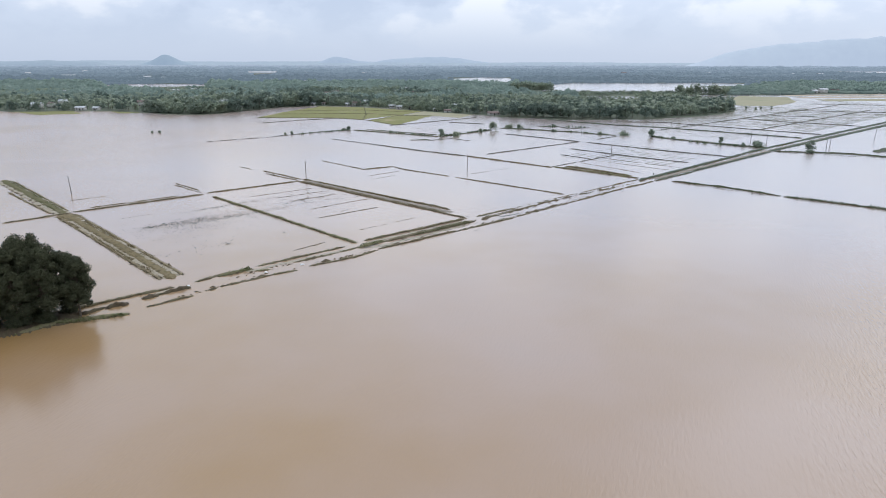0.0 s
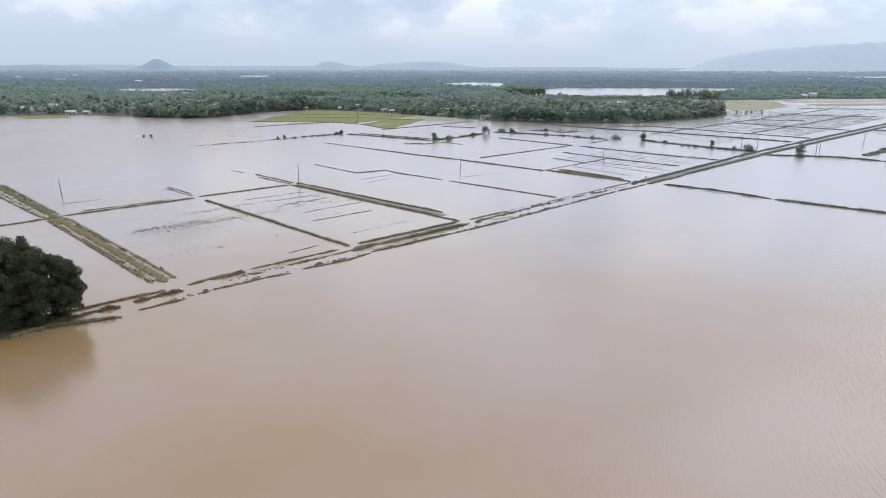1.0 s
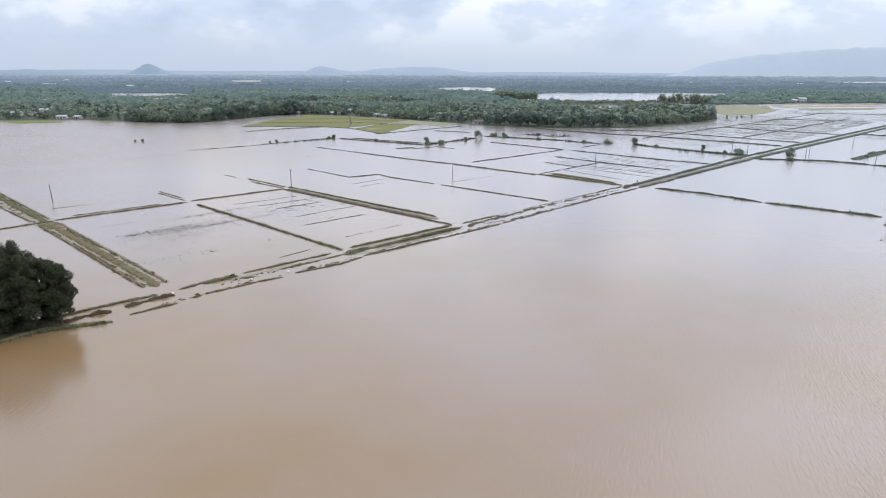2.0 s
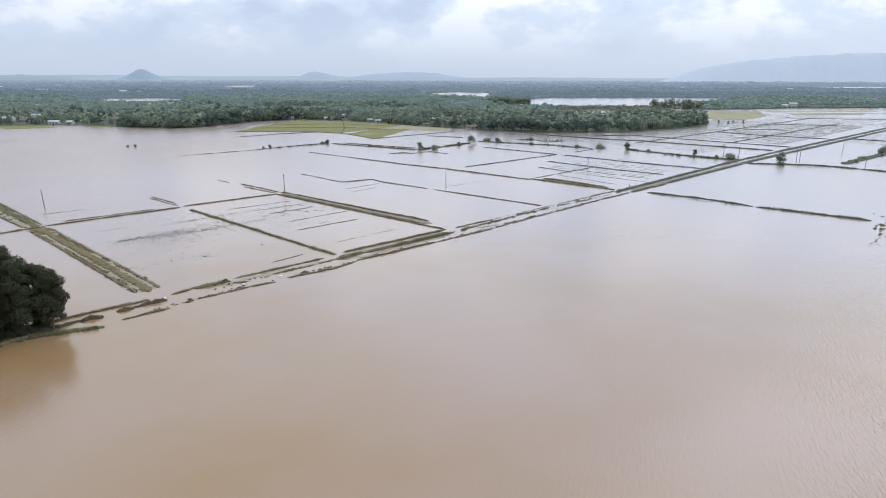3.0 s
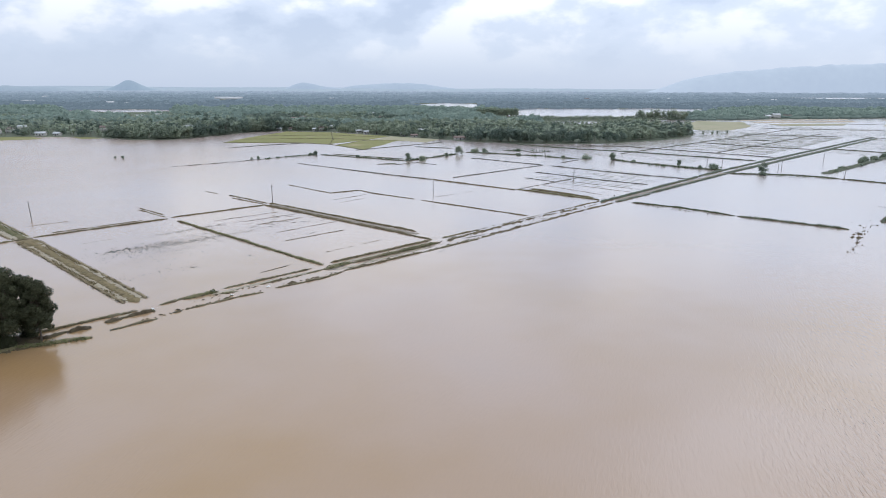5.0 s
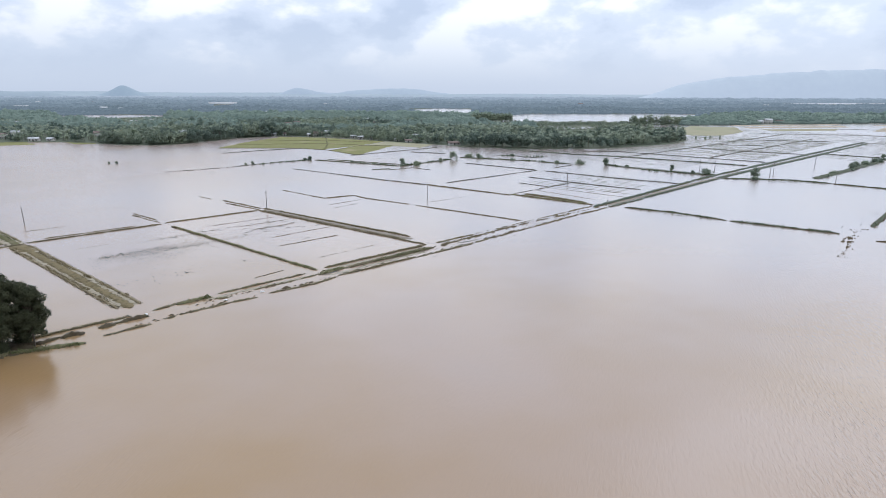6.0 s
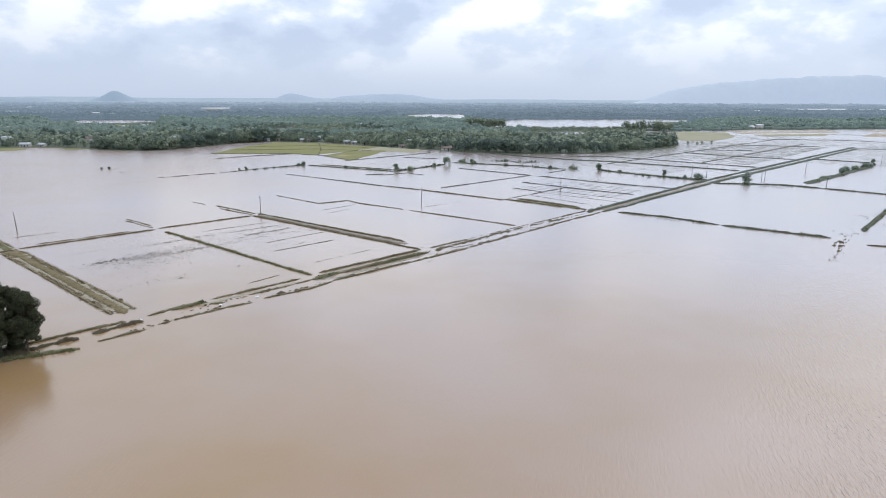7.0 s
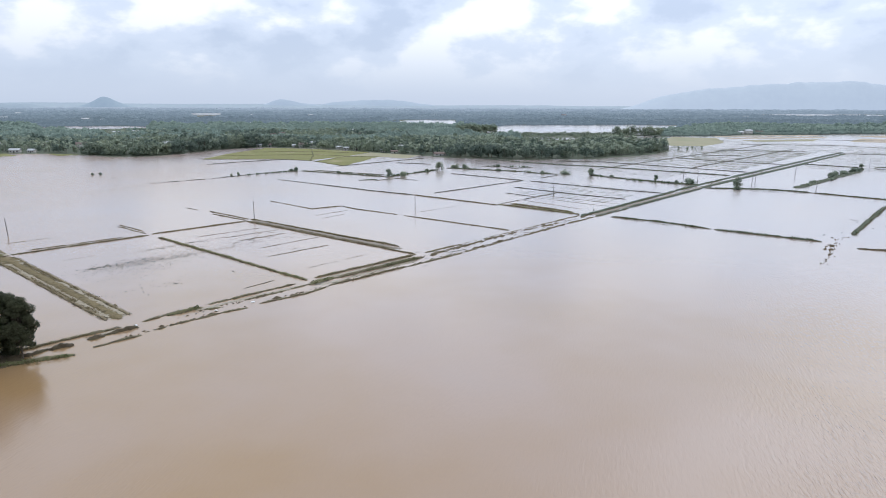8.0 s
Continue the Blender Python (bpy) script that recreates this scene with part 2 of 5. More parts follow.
LEAF_PALM = material("palm_leaves", [(0.175, 0.228, 0.180), (0.290, 0.345, 0.258), (0.48, 0.515, 0.39)], 0.016, spread="island", bump=0, rough=0.55, thin=0.45, vary=0.4)
GRASS = material("grass_blades", [(0.075, 0.080, 0.036), (0.118, 0.122, 0.054), (0.175, 0.158, 0.086)], 0.5, spread="island", bump=0, rough=0.7, thin=0.3)
CLOD = material("clods_and_weeds", [(0.04, 0.034, 0.022), (0.085, 0.072, 0.045), (0.06, 0.066, 0.03), (0.16, 0.135, 0.09)], 0.4, spread="island", bump=0, vary=0.7)
LUSH = material("fresh_grass_blades", [(0.075, 0.092, 0.036), (0.11, 0.13, 0.052), (0.16, 0.155, 0.085)], 0.5, spread="island", bump=0, rough=0.7, thin=0.3)
BARK = material("grey_brown_bark", [(0.07, 0.055, 0.04), (0.14, 0.115, 0.09)], 2.0)
CONCRETE = material("weathered_concrete", [(0.11, 0.105, 0.10), (0.20, 0.19, 0.18)], 1.5)
PLASTER = material("pale_plaster", [(0.34, 0.34, 0.32), (0.52, 0.51, 0.48)], 0.4)
TIN = material("pale_sheet_roof", [(0.34, 0.36, 0.38), (0.52, 0.54, 0.56)], 0.3, rough=0.5)
TILE = material("faded_red_roof", [(0.15, 0.115, 0.105), (0.21, 0.165, 0.15)], 0.4)
DARK = material("dark_opening", [(0.02, 0.02, 0.022), (0.04, 0.04, 0.04)], 1.0, rough=0.3)
FOAM = material("white_plastic", [(0.62, 0.62, 0.6), (0.8, 0.8, 0.78)], 2.0, rough=0.5)
# BELT: lifted leaf colour and emission imitate haze 800 to 1250 m off
BELT = material("tree_belt_leaves_haze_glow", [(0.16, 0.215, 0.185), (0.215, 0.275, 0.225), (0.28, 0.335, 0.27)], 0.005, spread="island", bump=0, thin=0.45, vary=0.35, glow=(0.064, 0.088, 0.096, 1))
# HAZY: bluish emission, brighter ring by ring, imitates distance haze
HAZY = [material("woods_haze_glow", [(0.012, 0.018, 0.020), (0.022, 0.030, 0.030), (0.038, 0.048, 0.044)], 0.004, spread="island", bump=0, vary=0.35, glow=g)
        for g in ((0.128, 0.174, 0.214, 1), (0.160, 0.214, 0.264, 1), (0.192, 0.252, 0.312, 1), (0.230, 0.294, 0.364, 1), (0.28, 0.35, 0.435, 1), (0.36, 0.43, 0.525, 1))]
# emission on these hills imitates pale distance haze; they are no light source
HILL = material("pointed_hill_haze_glow", [(0.06, 0.08, 0.08), (0.10, 0.12, 0.11)], 0.004, bump=0, glow=(0.262, 0.338, 0.44, 1.0))
HILL_PALE = material("distant_hills_haze_glow", [(0.06, 0.08, 0.08), (0.10, 0.12, 0.11)], 0.004, bump=0, glow=(0.345, 0.418, 0.535, 1.0))
HORIZON = material("far_ridges_haze_glow", [(0.06, 0.08, 0.08), (0.10, 0.12, 0.11)], 0.004, bump=0, glow=(0.27, 0.335, 0.425, 1.0))
MOUNTAIN = material("mountain_haze_glow", [(0.06, 0.08, 0.08), (0.10, 0.12, 0.11)], 0.002, bump=0, glow=(0.405, 0.475, 0.595, 1.0))


# ---- mesh helpers ----
def mesh_np(name, verts, faces, mats, slot=None, smooth=False):
    """A mesh from arrays: verts (n, 3) and faces (m, 3 or 4)."""
    verts, faces = np.asarray(verts, np.float32), np.asarray(faces, np.int32)
    me = bpy.data.meshes.new(name)
    me.vertices.add(len(verts))
    me.vertices.foreach_set("co", verts.ravel())
    k = faces.shape[1]
    me.loops.add(faces.size)
    me.loops.foreach_set("vertex_index", faces.ravel())
    me.polygons.add(len(faces))
    me.polygons.foreach_set("loop_start", np.arange(0, faces.size, k, dtype=np.int32))
    for m in (mats if isinstance(mats, (list, tuple)) else [mats]):
        me.materials.append(m)
    if slot is not None:
        me.polygons.foreach_set("material_index", np.asarray(slot, np.int32))
    if smooth:
        me.polygons.foreach_set("use_smooth", np.ones(len(faces), bool))
    me.update(calc_edges=True)
    me.validate()
    return me


def join(pieces):
    """Arrays of several (verts, faces) pieces as one."""
    vs, fs, n = [], [], 0
    for v, f in pieces:
        vs.append(v)
        fs.append(np.asarray(f) + n)
        n += len(v)
    return np.concatenate(vs), np.concatenate(fs)


def part(name, arrays, mat, parent, label="", smooth=False):
    ob = new(name, mesh_np(name, *arrays, mat, smooth=smooth))
    ob.parent = parent
    return tagged(ob, label) if label else ob


def thing(name, x, y, z, label, category, group="", turn=0.0):
    e = new(name)
    e.empty_display_size = 0.3
    e.matrix_basis = pose(x, y, z, 0, 0, turn)
    return tagged(e, label, category, group)


def tube(points, radii, sides=6):
    """A tapered tube along points, as quads."""
    pts = np.asarray(points, float)
    vs, fs = [], []
    for i, p in enumerate(pts):
        d = pts[min(i + 1, len(pts) - 1)] - pts[max(i - 1, 0)]
        d /= np.linalg.norm(d) + 1e-9
        a = np.cross(d, (0.31, 0.95, 0.05))
        a /= np.linalg.norm(a) + 1e-9
        b = np.cross(d, a)
        for k in range(sides):
            t = 2 * math.pi * k / sides
            vs.append(p + radii[i] * (a * math.cos(t) + b * math.sin(t)))
    for i in range(len(pts) - 1):
        for k in range(sides):
            k2 = (k + 1) % sides
            fs.append((i * sides + k, i * sides + k2, (i + 1) * sides + k2, (i + 1) * sides + k))
    top = len(vs)
    vs.append(pts[-1] + 0.0)
    fs += [((len(pts) - 1) * sides + k, (len(pts) - 1) * sides + (k + 1) % sides, top, top) for k in range(0)]
    vs.pop()
    return np.array(vs), np.array(fs)


def block(x0, y0, z0, x1, y1, z1):
    v = np.array([(x, y, z) for z in (z0, z1) for y in (y0, y1) for x in (x0, x1)], float)
    f = np.array([(0, 2, 3, 1), (4, 5, 7, 6), (0, 1, 5, 4), (2, 6, 7, 3), (0, 4, 6, 2), (1, 3, 7, 5)])
    return v, f


def leaf_cloud(rng, lobes, count, size, flat=0.6):
    """count small leaf sprays spread over the shells of lobes (x, y, z, radius)."""
    lobes = np.asarray(lobes, float)
    w = lobes[:, 3] ** 2
    pick = rng.choice(len(lobes), count, p=w / w.sum())
    d = rng.normal(size=(count, 3))
    d /= np.linalg.norm(d, axis=1)[:, None]
    r = lobes[pick, 3] * np.clip(rng.normal(0.86, 0.17, count), 0.25, 1.15)
    c = lobes[pick, :3] + d * r[:, None] * np.array((1, 1, 0.85))
    nrm = d + np.array((0, 0, 0.55)) + rng.normal(scale=0.6, size=(count, 3))
    nrm /= np.linalg.norm(nrm, axis=1)[:, None]
    a = np.cross(nrm, rng.normal(size=(count, 3)))
    a /= np.linalg.norm(a, axis=1)[:, None] + 1e-9
    b = np.cross(nrm, a)
    s = (size * rng.uniform(0.6, 1.4, count))[:, None]
    v = np.stack([c - a * s, c + b * s * flat, c + a * s, c - b * s * flat], 1).reshape(-1, 3)
    return v, np.arange(4 * count).reshape(-1, 4)


def crown_lobes(rng, height, radius, base, n):
    """Lobes of a broad crown between base and height."""
    out = []
    for i in range(n):
        t = rng.uniform(0, 1)
        z = base + (height - base) * (0.12 + 0.76 * t)
        spread = radius * math.sqrt(max(0.08, 1 - (1.7 * t - 0.75) ** 2)) * rng.uniform(0.25, 0.78)
        an = rng.uniform(0, 2 * math.pi)
        out.append((spread * math.cos(an), spread * math.sin(an), z, radius * rng.uniform(0.30, 0.52)))
    out.append((0, 0, height - radius * 0.45, radius * 0.45))
    return out


def palm_arrays(rng, height, fronds, length, width, leaflets=0):
    """A palm's trunk and its drooping fronds."""
    bend = rng.normal(scale=0.035, size=2) * height
    pts = [(bend[0] * t * t, bend[1] * t * t, height * t) for t in np.linspace(0, 1, 6)]
    trunk = tube(pts, np.linspace(0.16, 0.10, 6) * (height / 9) ** 0.5, 6)
    top = np.array(pts[-1])
    vs, fs = [], []
    for k in range(fronds):
        an = 2 * math.pi * (k + rng.uniform(-0.3, 0.3)) / fronds
        lift = rng.uniform(0.1, 1.15)
        out = np.array((math.cos(an), math.sin(an), 0))
        side = np.array((-math.sin(an), math.cos(an), 0))
        p, ang, line = top.copy(), lift, [top.copy()]
        steps = 5 if not leaflets else 8
        for _ in range(steps):
            p = p + (out * math.cos(ang) + np.array((0, 0, math.sin(ang)))) * length / steps
            ang -= rng.uniform(0.28, 0.46) * 5 / steps
            line.append(p.copy())
        line = np.array(line)
        if not leaflets:
            w = width * np.array([0.25, 0.8, 1, 0.9, 0.6, 0.1])
            n = len(vs)
            for q, ww in zip(line, w):
                vs += [q - side * ww + (0, 0, -0.35 * ww), q, q + side * ww + (0, 0, -0.35 * ww)]
            for i in range(steps):
                fs += [(n + 3 * i, n + 3 * i + 1, n + 3 * i + 4, n + 3 * i + 3), (n + 3 * i + 1, n + 3 * i + 2, n + 3 * i + 5, n + 3 * i + 4)]
        else:
            for j in range(leaflets):
                t = 0.12 + 0.86 * j / leaflets
                i = min(int(t * steps), steps - 1)
                q = line[i] + (line[i + 1] - line[i]) * (t * steps - i)
                along = (line[i + 1] - line[i]) / np.linalg.norm(line[i + 1] - line[i])
                for sg in (-1, 1):
                    d = side * sg * 0.8 + along * 0.55 + np.array((0, 0, -0.35 + rng.uniform(-0.2, 0.15)))
                    ll = width * (0.55 + 0.9 * math.sin(math.pi * min(1, t * 0.9 + 0.1)))
                    n = len(vs)
                    vs += [q - along * 0.05, q + d * ll * 0.5 - along * 0.07, q + d * ll, q + d * ll * 0.5 + along * 0.07]
                    fs.append((n, n + 1, n + 2, n + 3))
    return trunk, (np.array(vs), np.array(fs))


def fbm(x, y, s, o=0.0):
    return noise.noise((x * s + o, y * s - o, o * 1.7)) + 0.5 * noise.noise((x * s * 2.1 - o, y * s * 2.1 + o, o))


# ---- ground and water ----
SHORE_X = (-4000, -420, -390, -353, -317, -285, -251, -224, -206, -191, -174, -139, -89, -28, 20, 44, 72, 99, 118, 167, 197, 231, 269, 285, 300, 409, 548, 726, 2000, 5000)
SHORE_Y = (640, 624, 621, 627, 627, 613, 595, 589, 608, 641, 680, 706, 689, 637, 597, 573, 562, 551, 551, 557, 574, 599, 640, 690, 928, 930, 962, 990, 1080, 1100)
LAKES = ((205, 870, 45, 30), (-560, 1250, 104, 74), (300, 1175, 150, 215), (75, 1620, 72, 190), (470, 1330, 130, 78), (-690, 2420, 50, 140), (130, 1050, 38, 30), (337, 888, 34, 20), (1750, 2600, 300, 160))


def shore(x):
    return float(np.interp(x, SHORE_X, SHORE_Y)) + 5 * noise.noise((x * 0.03, 4.2, 0)) + 2 * noise.noise((x * 0.13, 9.1, 0))


def in_lake(x, y, grow=0.0):
    for cx, cy, rx, ry in LAKES:
        w = 1 + 0.25 * noise.noise((x * 0.02, y * 0.02, 7.7))
        if ((x - cx) / (rx * w + grow)) ** 2 + ((y - cy) / (ry * w + grow)) ** 2 < 1:
            return True
    return False


def ground_height(x, y):
    if in_lake(x, y):
        return -0.8
    t = min(1.0, max(0.0, (y - shore(x)) / 5 + 0.5))
    return -0.8 + 1.25 * t + (0.12 * noise.noise((x * 0.1, y * 0.1, 1.1)) if t > 0 else 0)


def build_ground():
    xs = np.concatenate([np.linspace(-4900, -760, 36), np.arange(-740, 921, 9.0), np.linspace(960, 4900, 34)])
    ys = np.concatenate([np.linspace(-600, 500, 14), np.arange(520, 1080, 7.0), np.arange(1090, 2600, 24.0), np.linspace(2650, 4900, 24)])
    v = [(x, y, ground_height(x, y)) for y in ys for x in xs]
    n, m = len(xs), len(ys)
    f = [(j * n + i, j * n + i + 1, (j + 1) * n + i + 1, (j + 1) * n + i) for j in range(m - 1) for i in range(n - 1)]
    tagged(new("ground", mesh_np("ground", v, f, LAND, smooth=True)), "low wet land under woods, reaching to the horizon", "ground", kind="structure")


build_ground()
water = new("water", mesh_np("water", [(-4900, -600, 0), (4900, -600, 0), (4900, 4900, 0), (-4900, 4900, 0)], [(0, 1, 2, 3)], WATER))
tagged(water, "calm brown muddy flood water over drowned fields", "water", kind="structure")


# ---- dikes and field tracks ----
DIKE_GROUP = "field dikes"


def ridge(path, width, high, rough=0.5, sunk=0.0, step=0.7, seed=0.0, wander=0.3, lumpy=1.0):
    """An uneven earth bank along path; where it dips below the water it is broken. Gives verts, faces and the face's place across it."""
    pts = [np.array(p, float) for p in path]
    cuts = np.concatenate([[0], np.cumsum([np.linalg.norm(b - a) for a, b in zip(pts, pts[1:])])])
    length = float(cuts[-1])
    n = max(8, int(length / step))
    prof = ((-1.25, -0.6), (-0.9, 0.05), (-0.66, 0.55), (-0.36, 0.92), (0, 1.0), (0.36, 0.92), (0.66, 0.55), (0.9, 0.05), (1.25, -0.6))
    m, o = len(prof), seed * 3.7
    px, py = np.array([p[0] for p in pts]), np.array([p[1] for p in pts])
    v = []
    for i in range(n + 1):
        s = length * i / n
        p = np.array((np.interp(s, cuts, px), np.interp(s, cuts, py)))
        q2 = np.array((np.interp(min(s + 0.5, length), cuts, px), np.interp(min(s + 0.5, length), cuts, py)))
        q1 = np.array((np.interp(max(s - 0.5, 0), cuts, px), np.interp(max(s - 0.5, 0), cuts, py)))
        d = (q2 - q1) / np.linalg.norm(q2 - q1)
        side = np.array((-d[1], d[0]))
        taper = min(1.0, (s + 0.1) / 2.2, (length - s + 0.1) / 2.2) ** 0.6
        gap = max(0.0, 0.22 + noise.noise((s * 0.13, o, 2.2)) + 0.7 * noise.noise((s * 0.55, o, 4.2)) + 0.3 * noise.noise((s * 1.7, o, 9.2)))
        lift = high * (1 + lumpy * rough * noise.noise((s * 0.35, o, 0.3)) + 0.4 * lumpy * rough * noise.noise((s * 1.6, o, 7.3))) * taper - sunk * gap
        off = wander * (noise.noise((s * 0.12, o, 8.1)) + 0.7 * noise.noise((s * 0.5, o, 5.5)))
        for k, (q, z) in enumerate(prof):
            w = width * 0.5 * (0.45 + 0.55 * taper) * (1 + 0.45 * lumpy * noise.noise((s * 0.4, o + 5 * (q > 0), 6.6)) + 0.32 * lumpy * noise.noise((s * 1.5, o + 3 * (q > 0), 1.6)) + 0.34 * noise.noise((s * 3.9, o + 7 * (q > 0), 2.6)))
            xy = p + side * (q * w + off)
            jag = 0.16 * high * noise.noise((s * 1.9, k * 1.9, o)) + 0.42 * high * noise.noise((s * 5.1, k * 4.3, o))
            nudge = 0.17 * lumpy * width * noise.noise((s * 3.3, k * 2.7, o + 2))
            v.append((xy[0] + side[0] * nudge, xy[1] + side[1] * nudge, (lift * z if z > 0 else z * 0.6) + jag))
    f = [(i * m + k, (i + 1) * m + k, (i + 1) * m + k + 1, i * m + k + 1) for i in range(n) for k in range(m - 1)]
    return np.array(v), np.array(f), np.tile(np.arange(m - 1), n)


seeds = iter(range(1, 400))
BANKS = []


def dike(path, width, high, mat, label, name="dike", **kw):
    """A bank with wet mud on its foot and earth or grass on its top."""
    # far dikes take the haze-greyed copies of soil and verge
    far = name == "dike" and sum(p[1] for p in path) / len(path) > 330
    if name == "dike" and kw["step"] >= 0.8 and mat is SOIL:
        width, high, kw["sunk"] = width * 0.84, high * 0.92, max(kw["sunk"], 0.16)
    v, f, across = ridge(path, width * (0.84 if width < 3 else 1), high, seed=next(seeds), **kw)
    if kw["sunk"] >= 0.1:
        kw["sunk"] *= 1.25
    if name == "dike" and width < 2.4:
        BANKS.extend((a, b, width, high, kw["sunk"], 2.6 if kw["step"] > 1 else 1.0) for a, b in zip(path, path[1:]))
    wet = np.array([noise.noise((v[q[0]][0] * 0.3, v[q[0]][1] * 0.3, v[q[0]][2])) > 0.0 for q in f])
    slot = ((across == 0) | (across == 7) | ((across == 1) | (across == 6)) & wet).astype(int)
    # the raised road's grass takes the haze-greyed copy at any distance
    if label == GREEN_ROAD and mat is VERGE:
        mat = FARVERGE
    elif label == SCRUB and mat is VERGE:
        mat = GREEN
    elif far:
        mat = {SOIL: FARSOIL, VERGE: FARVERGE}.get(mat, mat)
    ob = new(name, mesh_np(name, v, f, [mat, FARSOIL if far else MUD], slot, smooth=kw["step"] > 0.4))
    return tagged(ob, label, {"furrow": "furrow", "road": "road"}.get(name, "dike"), DIKE_GROUP if name == "dike" else "")


BROKEN = "broken earth bank of a drowned farm road"
GREEN_ROAD = "grass-grown bank of the raised farm road"
LANE = "pale wheel lane between two low banks"
TRACK = "wide dry-grass field track with thin banks beside it"
FIELD = "low earth dike between flooded rice fields"
GRASSY = "low grassy dike between flooded rice fields"
DOUBLE = "narrow muddy track between two flooded fields"
SCRUB = "weed-grown dike between flooded rice fields"
FURROW = "thin muddy furrow just above the flood water"
# the drowned farm road: far bank
dike([(-76.7, 132.8), (-58.3, 149.9)], 1.2, 0.35, SOIL, BROKEN, "dike", sunk=0.12, step=0.3)
dike([(-54.9, 153.1), (-49.0, 160.5)], 1.2, 0.32, SOIL, BROKEN, "dike", sunk=0.25, step=0.3)
dike([(-44.6, 164.2), (-26.3, 181.7)], 1.1, 0.32, SOIL, BROKEN, "dike", sunk=0.22, step=0.3)
dike([(-22.1, 187.2), (5.8, 212.9)], 1.2, 0.38, SOIL, BROKEN, "dike", sunk=0.12, step=0.3)
dike([(9.1, 215.9), (22.5, 228.0)], 1.1, 0.3, SOIL, BROKEN, "dike", sunk=0.3, step=0.3)
dike([(23.0, 228.9), (64.0, 268.7)], 1, 0.22, SOIL, BROKEN, "dike", sunk=0.45, step=0.8)
dike([(64.0, 268.7), (77.4, 281.3)], 1.2, 0.32, SOIL, BROKEN, "dike", sunk=0.15, step=0.8)
# middle bank, thrown up in clods
dike([(-75.4, 129.9), (-68.7, 134.9), (-66.7, 138.0)], 1.6, 0.5, MUD, BROKEN, "dike", sunk=0.15, step=0.3)
dike([(-66.5, 137.4), (-63.1, 140.1)], 2.4, 0.75, MUD, BROKEN, "dike", sunk=0.1, step=0.3)
dike([(-61.6, 142.6), (-59.2, 144.8)], 2, 0.6, MUD, BROKEN, "dike", sunk=0.1, step=0.3)
dike([(-59.4, 145.1), (-54.5, 149.9)], 1.6, 0.6, MUD, BROKEN, "dike", sunk=0.2, step=0.3)
dike([(-50.9, 156.9), (-44.8, 162.9)], 1.8, 0.5, VERGE, BROKEN, "dike", sunk=0.15, step=0.3)
dike([(-43.9, 160.8), (-40.1, 162.8)], 1.2, 0.35, VERGE, BROKEN, "dike", sunk=0.25, step=0.3)
dike([(-36.5, 167.6), (-22.8, 180.6)], 1, 0.3, SOIL, BROKEN, "dike", sunk=0.35, step=0.3)
dike([(-22.9, 180.6), (-16.0, 187.2)], 1.9, 0.5, VERGE, BROKEN, "dike", sunk=0.12, step=0.3)
dike([(-16.4, 186.8), (8.5, 209.9)], 1.9, 0.5, SOIL, BROKEN, "dike", sunk=0.15, step=0.3)
dike([(10.7, 212.9), (30.4, 233.2)], 1.6, 0.35, SOIL, BROKEN, "dike", sunk=0.45, step=0.3)
dike([(30.5, 234.2), (79.3, 278.6)], 1.4, 0.3, SOIL, BROKEN, "dike", sunk=0.55, step=0.8)
# near bank
dike([(-76.2, 124.6), (-71.7, 130.0), (-60.2, 134.7)], 1.8, 0.45, VERGE, BROKEN, "dike", sunk=0.1, step=0.3)
dike([(-58.6, 138.2), (-51.4, 145.3)], 1, 0.28, SOIL, BROKEN, "dike", sunk=0.35, step=0.3)
dike([(-50.4, 147.7), (-39.9, 157.9), (-34.1, 161.9)], 1, 0.3, SOIL, BROKEN, "dike", sunk=0.3, step=0.3)
dike([(-32.1, 164.8), (-22.3, 172.5), (-17.4, 178.4)], 1, 0.32, SOIL, BROKEN, "dike", sunk=0.28, step=0.3)
dike([(-17.5, 179.4), (3.1, 198.3)], 1, 0.32, SOIL, BROKEN, "dike", sunk=0.15, step=0.3)
dike([(3.4, 198.3), (21.3, 215.0)], 1.2, 0.34, SOIL, BROKEN, "dike", sunk=0.3, step=0.3)
dike([(21.8, 215.8), (67.0, 262.7)], 1.1, 0.3, SOIL, BROKEN, "dike", sunk=0.42, step=0.8)
dike([(67.0, 262.7), (82.4, 277.3)], 1.3, 0.34, SOIL, BROKEN, "dike", sunk=0.22, step=0.8)
# the raised road beyond the crossing
dike([(77.2, 278.7), (150.2, 353.8)], 2.6, 0.6, VERGE, GREEN_ROAD, "dike", sunk=0, step=0.8)
dike([(151.1, 356.0), (214.8, 417.2)], 2.4, 0.6, VERGE, GREEN_ROAD, "dike", sunk=0, step=1.6)
dike([(214.8, 417.2), (431.4, 620.3)], 3.6, 0.6, VERGE, GREEN_ROAD, "dike", sunk=0, step=1.6)
dike([(83.7, 278.6), (105.8, 299.7)], 1.6, 0.45, VERGE, GREEN_ROAD, "dike", sunk=0.12, step=0.8)
dike([(106.3, 301.2), (170.5, 364.8)], 1.6, 0.5, VERGE, GREEN_ROAD, "dike", sunk=0, step=0.8)
dike([(171.6, 367.1), (329.4, 514.1)], 2.6, 0.5, VERGE, GREEN_ROAD, "dike", sunk=0, step=1.6)
dike([(84.5, 282.8), (172.6, 369.6)], 3.0, 0.17, LANE_SOIL, LANE, "road", sunk=0.05, step=0.8, lumpy=0.5)
dike([(172.0, 368.6), (425.0, 606.0)], 5.0, 0.34, FARVERGE, LANE, "road", sunk=0, step=1.6, lumpy=0.4)
